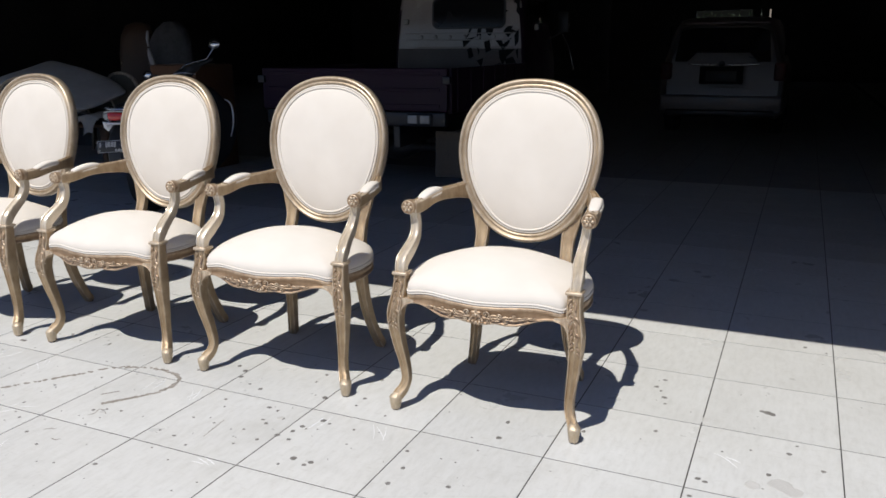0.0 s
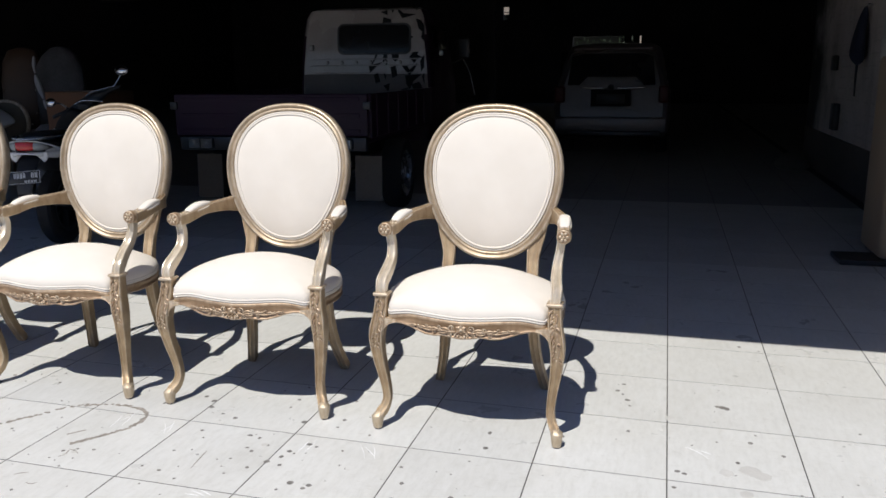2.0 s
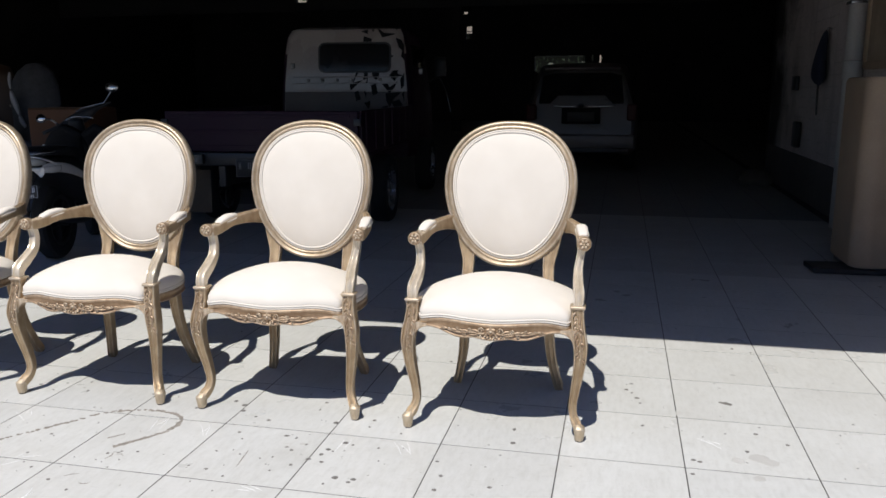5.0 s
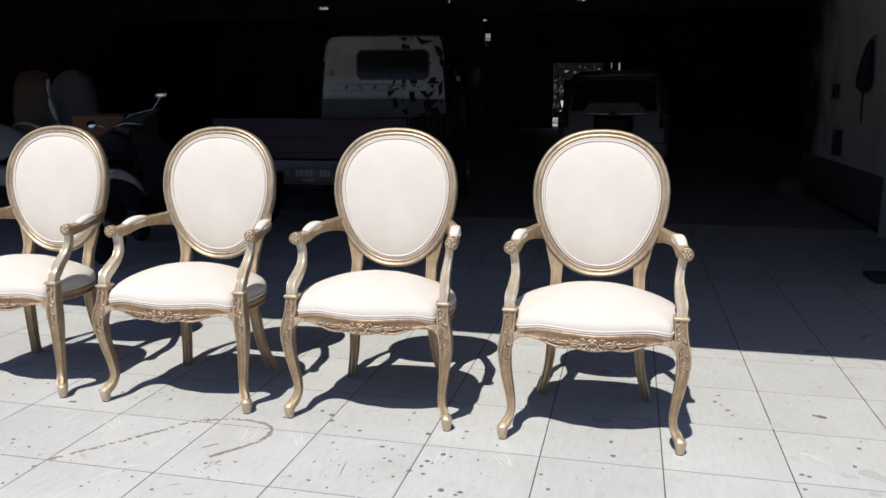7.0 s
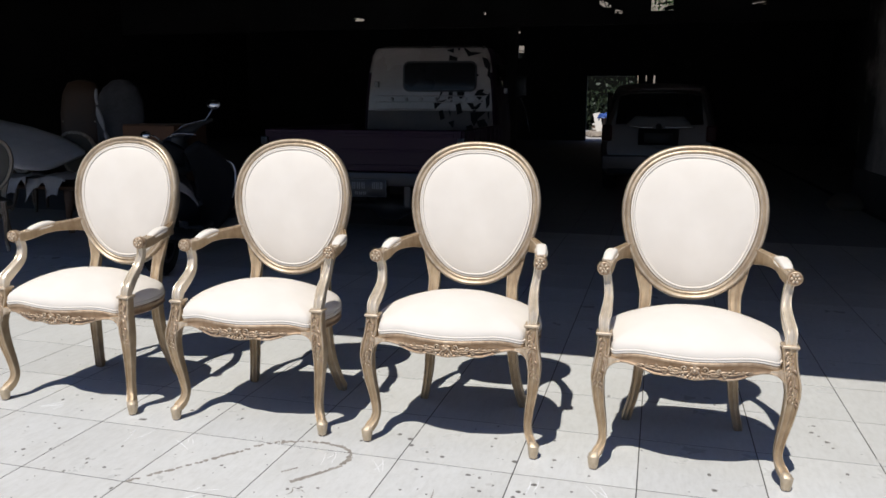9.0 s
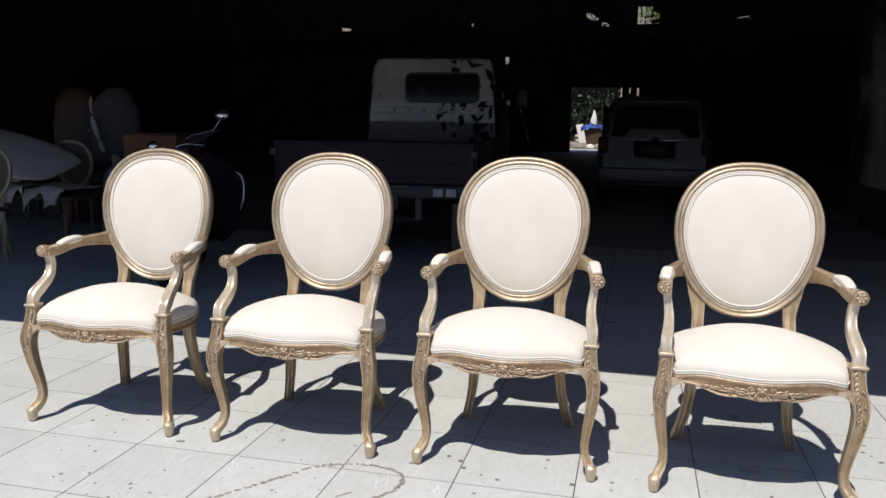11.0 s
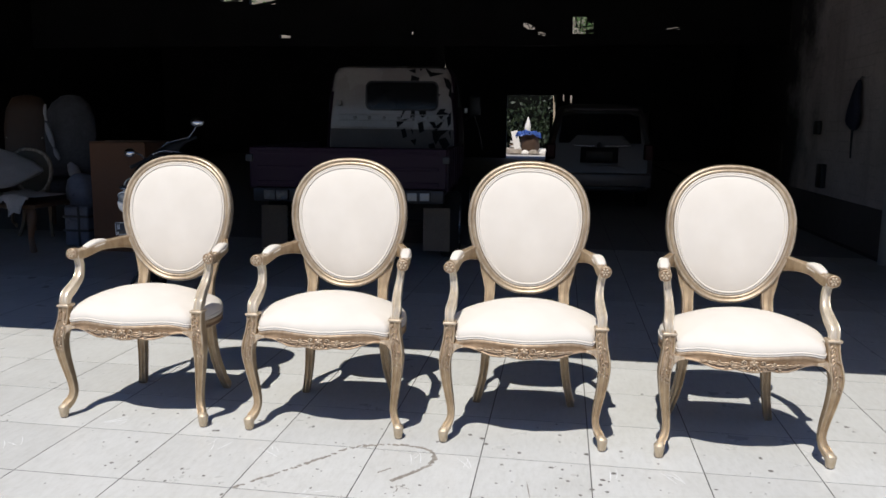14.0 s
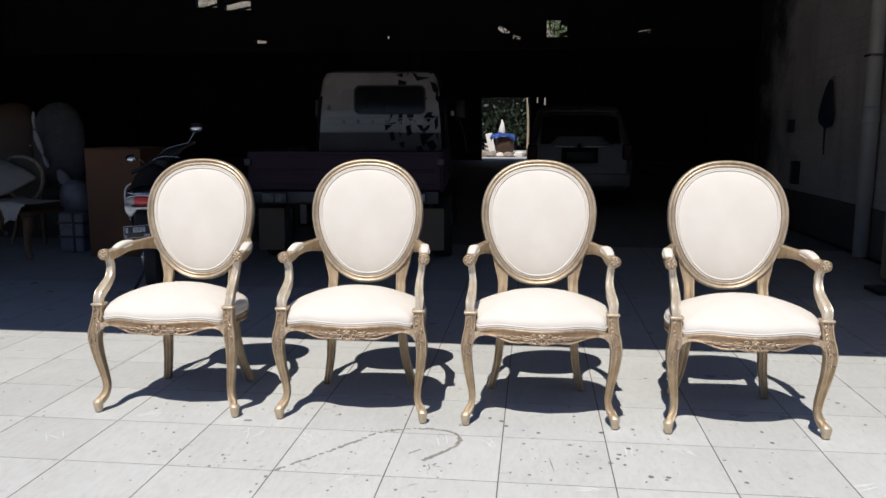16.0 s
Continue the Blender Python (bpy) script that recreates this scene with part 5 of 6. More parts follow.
    for sx in (-1, 1):
        for y in (-0.42, 0.02):
            part("leg", sweep(bmesh.new(), [(sx * 0.22, y, 0.36, 0.024, 0.024), (sx * 0.225, y, 0.2, 0.02, 0.02), (sx * 0.23, y, 0.0, 0.016, 0.016)], 8, 3), WOOD, high)
    tagged(high, "tall brown leather chair with studded back in the dark", "chair")

    stool = empty("wrapped_stool", pose(-4.40, 4.36, 0) @ Matrix.Diagonal((1, 1, 0.97, 1)))
    rings = [[Vector((r * math.cos(a) * (1 + 0.05 * math.sin(4 * a)), 0.8 * r * math.sin(a), z)) for a in [2 * math.pi * k / 24 for k in range(24)]] for r, z in ((0.11, 0.40), (0.145, 0.46), (0.15, 0.56), (0.13, 0.66), (0.07, 0.72), (0.02, 0.73))]
    part("padded_top", loft(bmesh.new(), rings), BLUEWRAP, stool, "round top in pale blue plastic wrap")
    part("stool_body", fresh_box(-0.13, 0.13, -0.13, 0.13, 0.0, 0.41, 0.03, 3), BLUEWRAP, stool, "", "angle")
    for z in (0.16, 0.30):
        part("strap", fresh_box(-0.136, 0.136, -0.136, 0.136, z - 0.012, z + 0.012, 0.004), BLACK, stool, "dark strap")
    part("strap", fresh_box(0.02, 0.045, -0.1385, 0.1385, 0.0, 0.40, 0.004), BLACK, stool, "dark strap")
    tagged(stool, "round stool wrapped in pale blue plastic", "stool")

    table = empty("low_table", pose(-5.28, 4.11, 0, 0, 0, 0) @ Matrix.Diagonal((1, 0.85, 0.96, 1)))
    part("tabletop", fresh_box(-0.80, 0.80, -0.42, 0.42, 0.43, 0.47, 0.012), WOOD, table)
    for sx in (-1, 1):
        for sy in (-1, 1):
            part("leg", sweep(bmesh.new(), [(sx * 0.70, sy * 0.34, 0.44, 0.045, 0.045), (sx * 0.73, sy * 0.36, 0.34, 0.05, 0.05), (sx * 0.70, sy * 0.35, 0.16, 0.028, 0.028), (sx * 0.72, sy * 0.36, 0.04, 0.032, 0.032), (sx * 0.74, sy * 0.37, 0.0, 0.028, 0.028)], 10, 4), WOOD, table, "carved curved leg")
    tagged(table, "dark wooden low table with curved legs", "table")
    slab = empty("seat_cushion_slab", pose(-5.40, 4.20, 0.725, 16, 13, -4))
    rings = []
    for x, w, t in ((-0.78, 0.30, 0.02), (-0.74, 0.38, 0.075), (-0.3, 0.41, 0.15), (0.1, 0.40, 0.14), (0.35, 0.36, 0.080), (0.50, 0.30, 0.045), (0.56, 0.24, 0.015)):
        rings.append([Vector((x + 0.010 * math.sin(5 * a), w * math.copysign(abs(math.cos(a)) ** 0.6, math.cos(a)), 0.053 + 0.5 * t * math.copysign(abs(math.sin(a)) ** 0.8, math.sin(a)))) for a in [2 * math.pi * k / 20 for k in range(20)]])
    part("cushion", loft(bmesh.new(), rings), PALECLOTH, slab, "long pale cushion in plastic wrap")
    tagged(slab, "long pale cushion in plastic wrap lying on folded cloths", "cushion")
    def rag(seed, w, l, drop):
        """A crumpled cloth sheet, its rim hanging over the table's edge."""
        rnd = random.Random(seed)
        waves = [(rnd.uniform(8, 26), rnd.uniform(0, 6.3), rnd.uniform(0, 6.3), rnd.uniform(0.004, 0.011)) for _ in range(6)]
        rows = []
        for top in (0, 1):
            for i in range(19):
                for j in range(15):
                    u, v = -1 + 2 * i / 18, -1 + 2 * j / 14
                    z = 0.012 + sum(a * (1 + math.sin(f * (u * w * math.cos(d) + v * l * math.sin(d)) + p)) for f, d, p, a in waves)
                    fall = drop * (1 + 0.55 * math.sin(5.3 * u + seed) + 0.30 * math.sin(13 * u + 2 * seed)) * max(0.0, -v - 0.72) / 0.28
                    rows.append((u * w * (1 + 0.05 * math.sin(4 * v)), max(v, -0.76 - 0.05 * fall) * l - 0.4 * fall * abs(math.sin(6.1 * u + seed)), (z if top else z - 0.004) - fall - 0.0))
        bm = bmesh.new()
        vs = [bm.verts.new(p) for p in rows]
        def at(t, i, j):
            return vs[t * 285 + i * 15 + j]
        for i in range(18):
            for j in range(14):
                bm.faces.new((at(1, i, j), at(1, i + 1, j), at(1, i + 1, j + 1), at(1, i, j + 1)))
                bm.faces.new((at(0, i, j + 1), at(0, i + 1, j + 1), at(0, i + 1, j), at(0, i, j)))
        for i in range(18):
            for j in (0, 14):
                bm.faces.new((at(0, i, j), at(0, i + 1, j), at(1, i + 1, j), at(1, i, j)))
        for j in range(14):
            for i in (0, 18):
                bm.faces.new((at(0, i, j), at(0, i, j + 1), at(1, i, j + 1), at(1, i, j)))
        return bm

    for k, (x, y, drop) in enumerate(((-4.72, 3.95, 0.11), (-5.18, 3.94, 0.10), (-5.66, 3.95, 0.13))):
        c = empty("crumpled_cloth", pose(x, y, 0.459, 0, 0, 4 * k - 4))
        part("cloth", rag(31 + k, 0.23, 0.30, drop), LINEN, c)
        tagged(c, "crumpled pale linen cloth hanging over the low table", "cloth", "crumpled cloths")


west_side()


# ---- east wall: cabinet, panel, pipe, hanging bag, drain ----
def east_side():
    cab = empty("tan_cabinet", pose(3.02, 3.27, 0) @ Matrix.Diagonal((1, 0.75, 0.973, 1)))
    rings = []
    for z, g in ((0.045, -0.01), (0.06, 0.0), (1.26, 0.0), (1.285, -0.012), (1.29, -0.03)):
        pts = []
        for cx, cy, a0 in ((0.25, 0.28, 0), (-0.065, 0.28, 90), (-0.065, -0.28, 180), (0.25, -0.28, 270)):
            r = (0.02 if cx > 0 else 0.12) + g
            pts += [Vector((cx + r * math.cos(radians(a0 + 15 * k)), cy + r * math.sin(radians(a0 + 15 * k)), z)) for k in range(7)]
        rings.append(pts)
    part("cabinet_body", loft(bmesh.new(), rings), TAN, cab, "round-cornered tan leatherette body", "angle")
    part("plinth", fresh_box(-0.15, 0.24, -0.34, 0.34, 0.0, 0.05, 0.01), BLACK, cab)
    tagged(cab, "round-cornered tan leatherette cabinet against the wall", "cabinet")
    panel = empty("wooden_panel", pose(3.27, 4.02, 1.34))
    part("board", fresh_box(-0.02, 0.02, -0.62, 0.62, 0.0, 1.9, 0.006), TANPOST, panel, "brown board")
    for y in (-0.62, 0.62):
        part("batten", fresh_box(-0.035, 0.025, y - 0.035, y + 0.035, 0.0, 1.9, 0.005), TAN, panel)
    part("batten", fresh_box(-0.035, 0.025, -0.58, 0.58, -0.01, 0.05, 0.005), TAN, panel)
    tagged(panel, "brown board with pale battens hung on the wall", "board")
    pipe = empty("drain_pipe", pose(3.215, 4.86, 0))
    part("tube", lathe(bmesh.new(), [(0.068, 0.0), (0.068, 5.99)], pose(0, 0, 0), 20), PIPE, pipe)
    part("socket", lathe(bmesh.new(), [(0.069, 1.26), (0.078, 1.27), (0.078, 1.40), (0.069, 1.41)], pose(0, 0, 0), 20), PIPE, pipe)
    part("bracket", fresh_box(-0.076, 0.083, -0.078, 0.078, 1.86, 1.885, 0.006), STEEL, pipe)
    tagged(pipe, "grey plastic drain pipe bracketed to the wall", "pipe")
    bag = empty("hanging_umbrella", pose(3.22, 6.04, -0.075))
    part("folded_cover", sweep(bmesh.new(), [(0.03, 0.0, 1.80, 0.015, 0.015), (0.02, 0.0, 1.72, 0.035, 0.045), (0.0, -0.01, 1.58, 0.05, 0.085), (-0.01, -0.02, 1.42, 0.065, 0.125), (-0.005, -0.015, 1.34, 0.055, 0.105), (0.0, 0.0, 1.30, 0.02, 0.04)], 12, 4, (1, 0, 0)), NAVY, bag, "folded dark blue cover")
    part("shaft", sweep(bmesh.new(), [(0.0, 0.0, 1.31, 0.012, 0.016), (0.0, 0.0, 1.15, 0.010, 0.014), (0.005, 0.0, 1.00, 0.008, 0.010)], 8, 3), BLACK, bag)
    part("hook", sweep(bmesh.new(), [(0.03, 0.0, 1.79, 0.006, 0.006), (0.05, 0.0, 1.83, 0.006, 0.006), (0.082, 0.0, 1.82, 0.006, 0.006)], 6, 3, (0, 1, 0)), STEEL, bag)
    tagged(bag, "dark blue folded umbrella hanging on the wall", "umbrella")
    sw = empty("switch_box", pose(3.298, 7.08, 0.68))
    part("cover", fresh_box(-0.06, 0.0, -0.10, 0.10, -0.14, 0.14, 0.012), BLACK, sw)
    tagged(sw, "black switch box on the wall", "switch box")
    box2 = empty("fuse_box", pose(3.298, 7.37, 1.24))
    part("cover", fresh_box(-0.05, 0.0, -0.09, 0.09, -0.08, 0.08, 0.012), BLACK, box2)
    tagged(box2, "small black fuse box on the wall", "fuse box")
    rnd = random.Random(31)
    rings = []
    for k in range(8):
        u = k / 7
        swell = (0.86 + 0.14 * math.sin(math.pi * min(1, u * 1.6))) * math.sqrt(max(0.0, 1 - u ** 3.2)) + 0.02
        rings.append([Vector((3.05 + 0.20 * swell * math.cos(a) * (1 + rnd.uniform(-0.06, 0.06)), 8.15 + 0.30 * swell * math.sin(a) * (1 + rnd.uniform(-0.06, 0.06)), 0.20 * u)) for a in (2 * math.pi * q / 18 for q in range(18))])
    tagged(part("cloth_bag", loft(bmesh.new(), rings), DULLCLOTH, None), "dull brownish cloth bag lying at the wall's foot", "bag")
    plank = empty("floor_plank", pose(2.95, 3.10, 0.0, 0, 0, 2))
    bm = fresh_box(-0.34, 0.29, -0.13, 0.13, 0.002, 0.035, 0.006)
    part("board", bm, BLACK, plank, "dark worn board", False)
    tagged(plank, "dark worn plank lying on the tiles before the cabinet", "plank")


east_side()


# ---- what the rear gate shows: trees, tarpaulin, poles ----
def tree(x, y, h, r, seed, dense=70, low=0.18):
    rnd = random.Random(seed)
    t = empty("tree", pose(x, y, -0.03) @ Matrix.Diagonal((0.89, 0.89, 0.89, 1)))
    bm = sweep(bmesh.new(), [(0, 0, 0, 0.16, 0.16), (0.05, 0, h * 0.25, 0.12, 0.12), (-0.03, 0.05, h * 0.5, 0.09, 0.09), (0.06, 0, h * 0.8, 0.05, 0.05)], 10, 4)
    for k in range(7):
        a, z = rnd.random() * 6.3, h * (0.22 + 0.08 * k)
        q = r * (0.6 + 0.4 * rnd.random())
        sweep(bm, [(0, 0, z, 0.05, 0.05), (0.5 * q * math.cos(a), 0.5 * q * math.sin(a), z + 0.25 * q, 0.03, 0.03), (q * math.cos(a), q * math.sin(a), z + 0.4 * q, 0.012, 0.012)], 6, 3, (0, 0, 1))
    part("trunk", bm, BARK, t, "brown trunk and limbs")
    verts, faces = [], []
    clumps = [(rnd.gauss(0, r * 0.5), rnd.gauss(0, r * 0.4), h * (low + (0.98 - low) * rnd.random())) for _ in range(dense)]
    for cx, cy, cz in clumps:
        for _ in range(45):
            c = Vector((cx + rnd.gauss(0, 0.28), cy + rnd.gauss(0, 0.28), max(0.3, cz + rnd.gauss(0, 0.22))))
            m = Euler((rnd.random() * 6.3, rnd.random() * 6.3, rnd.random() * 6.3)).to_matrix()
            s = 0.06 + 0.06 * rnd.random()
            i = len(verts)
            verts += [c + m @ Vector(p) * s for p in ((-1, 0, 0), (0, -0.45, 0.1), (1, 0, 0), (0, 0.45, 0.1))]
            faces.append((i, i + 1, i + 2, i + 3))
    data = bpy.data.meshes.new("crown")
    data.from_pydata(verts, [], faces)
    data.materials.append(LEAF_DARK if h < 6 else LEAF)
    crown = new("crown", data)
    crown.parent = t
    return tagged(t, "leafy green tree in the sun behind the hall", "tree", "trees behind the hall")


def behind():
    tree(-17.3, 38.7, 10.5, 2.4, 6)
    tree(1.2, 37.8, 9.5, 1.6, 7, 48, 0.52)
    tarp = empty("covered_heap", pose(-1.27, 32.9, -0.03) @ Matrix.Diagonal((0.89, 0.89, 0.89, 1)))
    rnd = random.Random(4)
    rings = []
    for x, w, z in ((-0.66, 0.22, 0.98), (-0.52, 0.36, 1.10), (-0.34, 0.40, 1.06), (-0.15, 0.44, 1.13), (0.05, 0.42, 1.07), (0.24, 0.38, 1.14), (0.40, 0.32, 1.04), (0.58, 0.18, 0.98)):
        rings.append([Vector((x + rnd.gauss(0, 0.035), w * c, z + dz + rnd.gauss(0, 0.04))) for c, dz in ((-1, -0.11), (-0.95, -0.05), (-0.7, 0.0), (-0.35, 0.05), (0, 0.08), (0.35, 0.05), (0.7, 0.0), (0.95, -0.05), (1, -0.16))])
    bm = loft(bmesh.new(), rings, closed=False, caps=(False, False))
    bmesh.ops.solidify(bm, geom=bm.faces[:], thickness=0.012)
    part("tarpaulin", bm, TARP, tarp, "crumpled blue tarpaulin", False)
    rings = [[Vector((0.05 + r * math.cos(a) * (1 + 0.15 * math.sin(3 * a + 4 * z)), 0.6 * r * math.sin(a), z)) for a in [2 * math.pi * k / 16 for k in range(16)]] for r, z in ((0.34, 0.0), (0.46, 0.4), (0.44, 0.8), (0.40, 1.02), (0.1, 1.06))]
    part("heap_body", loft(bmesh.new(), rings), LEATHER, tarp, "dark brown heap", "angle")
    tagged(tarp, "dark heap covered with a crumpled blue tarpaulin", "heap")
    post = empty("gate_post", pose(-0.20, 33.6, -0.03) @ Matrix.Diagonal((0.89, 0.89, 0.89, 1)))
    part("post", sweep(bmesh.new(), [(0, 0, 0, 0.05, 0.05), (0.03, 0, 1.6, 0.055, 0.05), (-0.05, 0, 3.3, 0.040, 0.035)], 10, 3), TANPOST, post)
    tagged(post, "thin tan post in the sun", "post")
    cone = empty("white_parasol", pose(-1.42, 35.0, -0.03) @ Matrix.Diagonal((0.89, 0.89, 0.89, 1)))
    part("folded_canopy", sweep(bmesh.new(), [(0, 0, 1.15, 0.16, 0.16), (0, 0, 1.35, 0.17, 0.17), (0.02, 0, 1.65, 0.10, 0.10), (0, 0, 1.90, 0.02, 0.02)], 10, 4), PALE, cone)
    part("pole", sweep(bmesh.new(), [(0, 0, 0, 0.025, 0.025), (0, 0, 0.6, 0.025, 0.025), (0, 0, 1.2, 0.025, 0.025)], 8, 2), STEEL, cone)
    tagged(cone, "folded white parasol on a pole", "parasol")
    stack = empty("board_stack", pose(-1.98, 33.9, -0.03) @ Matrix.Diagonal((0.89, 0.89, 0.89, 1)))
    rnd = random.Random(14)
    z = 0.0
    for k in range(9):
        h = 0.05 + 0.07 * rnd.random()
        w = 0.30 - 0.012 * k
        part("board", fresh_box(-w, w, -0.25, 0.25, z, z + h, 0.008, 1, pose(rnd.gauss(0, 0.04), 0, 0, 0, rnd.gauss(0, 2), rnd.gauss(0, 9))), (PALE, WOOD, RUBBLE, PALE, BARK)[k % 5], stack, "", False)
        z += h
    part("board", fresh_box(0.02, 0.36, -0.36, -0.33, 0.0, 1.12, 0.006, 1, pose(0.06, 0, 0, -8, -12, 0)), PALE, stack, "pale board leaning on the stack", False)
    part("board", fresh_box(0.30, 0.38, -0.42, -0.40, 0.0, 0.62, 0.006, 1, pose(0.06, 0, 0, -8, 24, 0)), BARK, stack, "dark lath leaning on the stack", False)
    tagged(stack, "stack of pale and brown boards in the sun", "board stack")
    # panel added only to give the narrow slits a lit, pale tone
    sheet = empty("sheet_panel_stand", pose(0.39, 34.7, -0.03) @ Matrix.Diagonal((0.89, 0.89, 0.89, 1)))
    part("panel", fresh_box(-0.42, 0.42, -0.02, 0.02, 1.9, 3.6, 0.006, 1), RUBBLE, sheet)
    for x in (-0.38, 0.38):
        part("pole", sweep(bmesh.new(), [(x, 0.05, 0, 0.025, 0.025), (x, 0.05, 1.5, 0.025, 0.025), (x, 0.05, 3.5, 0.025, 0.025)], 8, 2), STEEL, sheet)
    tagged(sheet, "tan backing panel on two poles, added behind the slits", "sheet")
    rnd = random.Random(8)
    for k in range(26):
        q = 0.10 + 0.16 * rnd.random()
        heap = empty("rubble_stone", pose(-2.2 + 1.8 * rnd.random(), 32.7 + 1.4 * rnd.random(), -0.03, 0, 0, 360 * rnd.random()))
        rings = [[Vector((q * r * math.cos(a) * (0.8 + 0.4 * rnd.random()), q * r * math.sin(a) * (0.7 + 0.4 * rnd.random()), q * z)) for a in [2 * math.pi * i / 9 for i in range(9)]] for r, z in ((0.9, 0.0), (1.1, 0.3), (0.9, 0.8), (0.4, 1.05))]
        part("stone", loft(bmesh.new(), rings), PALE if k % 3 == 0 else RUBBLE, heap, "", "angle")
        tagged(heap, "broken pale stone lying in the sun", "stone", "rubble stones")
    verts, faces = [], []
    rnd = random.Random(21)
    for _ in range(4500):
        c = Vector((-16 + 22 * rnd.random(), 43.6 + rnd.gauss(0, 0.35), abs(rnd.gauss(0, 1)) * 0.9 + 1.2 * rnd.random()))
        m = Euler((rnd.random() * 6.3, rnd.random() * 6.3, rnd.random() * 6.3)).to_matrix()
        q = 0.10 + 0.10 * rnd.random()
        i = len(verts)
        verts += [c + m @ Vector(p) * q for p in ((-1, 0, 0), (0, -0.5, 0.1), (1, 0, 0), (0, 0.5, 0.1))]
        faces.append((i, i + 1, i + 2, i + 3))
    data = bpy.data.meshes.new("hedge")
    data.from_pydata(verts, [], faces)
    # leaf colour taken darker to stand for foliage in shade
    data.materials.append(LEAF_DARK)
    tagged(new("hedge", data), "dense green hedge behind the hall, its leaves darkened for shade", "hedge", kind="stuff")
    # tan backdrop added to block the sky and colour the high gaps
    tagged(part("far_facade", fresh_box(-30, 16, 44.4, 44.7, 4.4, 10.0), RUBBLE, None, "tan backdrop added far behind the hall to fill the gaps", False), kind="structure")
    # backdrop added in near-black so the view through the gate stays shaded
    tagged(part("garden_wall", fresh_box(-30, 16, 44.4, 44.7, -0.03, 4.4), NIGHT, None, "near-black backdrop added behind the hedge, shade put into its colour", False), kind="structure")


behind()


# ---- dried drips and smears on the tiles ----
def puddle(bm, x, y, r, rnd):
    n = 9
    lift = 0.0004 + 0.0006 * rnd.random()
    k0 = rnd.random() * 6.3
    sx, sy = 0.75 + 0.5 * rnd.random(), 0.75 + 0.5 * rnd.random()
    ring = [Vector((x + r * sx * (0.82 + 0.36 * rnd.random()) * math.cos(k0 + 6.2832 * k / n), y + r * sy * (0.82 + 0.36 * rnd.random()) * math.sin(k0 + 6.2832 * k / n), 0.0)) for k in range(n)]
    loft(bm, [[v + Vector((0, 0, -0.0002)) for v in ring], [Vector((x, y, 0)) + (v - Vector((x, y, 0))) * 0.86 + Vector((0, 0, lift)) for v in ring]], caps=(False, True))


def stains():
    rnd = random.Random(11)
    bm = bmesh.new()
    # single drops where they fell, a few of them large
    for x, y in ((0.29, 0.26), (0.29, 0.19), (0.26, -0.05), (0.30, -0.06), (0.35, -0.10), (0.44, -0.12), (0.46, -0.13), (0.43, -0.16), (0.45, -0.21), (0.48, -0.06), (0.51, -0.07), (0.52, 0.08),
                 (0.39, 0.09), (0.53, -0.30), (0.58, -0.32), (0.59, -0.30), (0.50, 0.30), (0.36, -0.25), (0.40, -0.20), (0.08, 0.08), (0.01, 0.12), (-0.01, 0.17), (0.14, 0.06), (-0.06, 0.20)):
        puddle(bm, x, y, 0.0062 + 0.0042 * rnd.random(), rnd)
    for x, y in ((1.88, 0.37), (1.86, 0.31), (1.81, 0.16), (1.95, 0.24), (1.62, -0.04), (1.63, 0.06), (1.65, 0.05), (1.44, 0.71), (1.42, 0.64), (1.44, 0.61), (1.46, 0.56), (1.47, 0.51), (1.90, 1.26),
                 (0.85, -0.22), (0.85, -0.31), (1.01, -0.26), (1.04, 0.06), (1.03, 0.17), (-1.03, -0.29), (-0.93, -0.33), (-1.21, -0.26), (-1.31, -0.10), (-1.35, 0.07), (-1.30, 0.21), (-1.40, 0.19), (-1.04, -0.39)):
        puddle(bm, x, y, 0.0050 + 0.0045 * rnd.random(), rnd)
    for x, y, q in ((1.775, 0.578, 0.011), (1.79, 0.575, 0.016), (1.805, 0.568, 0.013), (-1.07, 0.06, 0.011), (-1.055, 0.062, 0.009)):
        puddle(bm, x, y, q, rnd)
    for x, y in ((-0.81, -0.45), (-0.82, -0.51), (-0.82, -0.57), (-0.81, -0.65), (-0.56, -0.21), (0.32, -0.15), (0.31, -0.30), (-0.34, -0.50), (-0.45, -0.44), (-0.21, -0.39), (-0.18, -0.27), (-1.49, 0.21), (-1.51, 0.15), (0.52, 0.14)):
        puddle(bm, x, y, 0.0045 + 0.0040 * rnd.random(), rnd)
    # fine specks between them
    for cx, cy, sx, sy, n in ((0.40, -0.20, 0.25, 0.25, 24), (-0.20, -0.5, 0.5, 0.15, 14), (0.1, 0.15, 0.6, 0.12, 12), (-1.2, -0.1, 0.7, 0.3, 70), (-0.3, -0.4, 0.5, 0.25, 40), (1.3, -0.1, 0.6, 0.35, 30), (1.9, 0.5, 0.4, 0.4, 16), (-2.2, 0.4, 0.6, 0.5, 18), (0.0, 0.9, 1.4, 0.3, 22), (2.6, 0.8, 0.4, 0.4, 8)):
        for _ in range(n):
            puddle(bm, rnd.gauss(cx, sx), rnd.gauss(cy, sy), 0.0016 + abs(rnd.gauss(0, 0.0022)), rnd)
    tagged(part("drip_stain", bm, STAIN, None, "small dried grey drips scattered over the tiles", False), category="stain", kind="stuff")
    bm = bmesh.new()
    arc = spline([(-0.79, -0.39), (-0.706, -0.29), (-0.593, -0.146), (-0.509, -0.030), (-0.427, 0.028), (-0.292, 0.050), (-0.200, 0.022), (-0.165, -0.042), (-0.183, -0.122), (-0.238, -0.198), (-0.281, -0.252)], 12)
    for i, (x, y) in enumerate(arc):
        late = i / len(arc)
        if late < 0.5 and rnd.random() < 0.25:
            continue
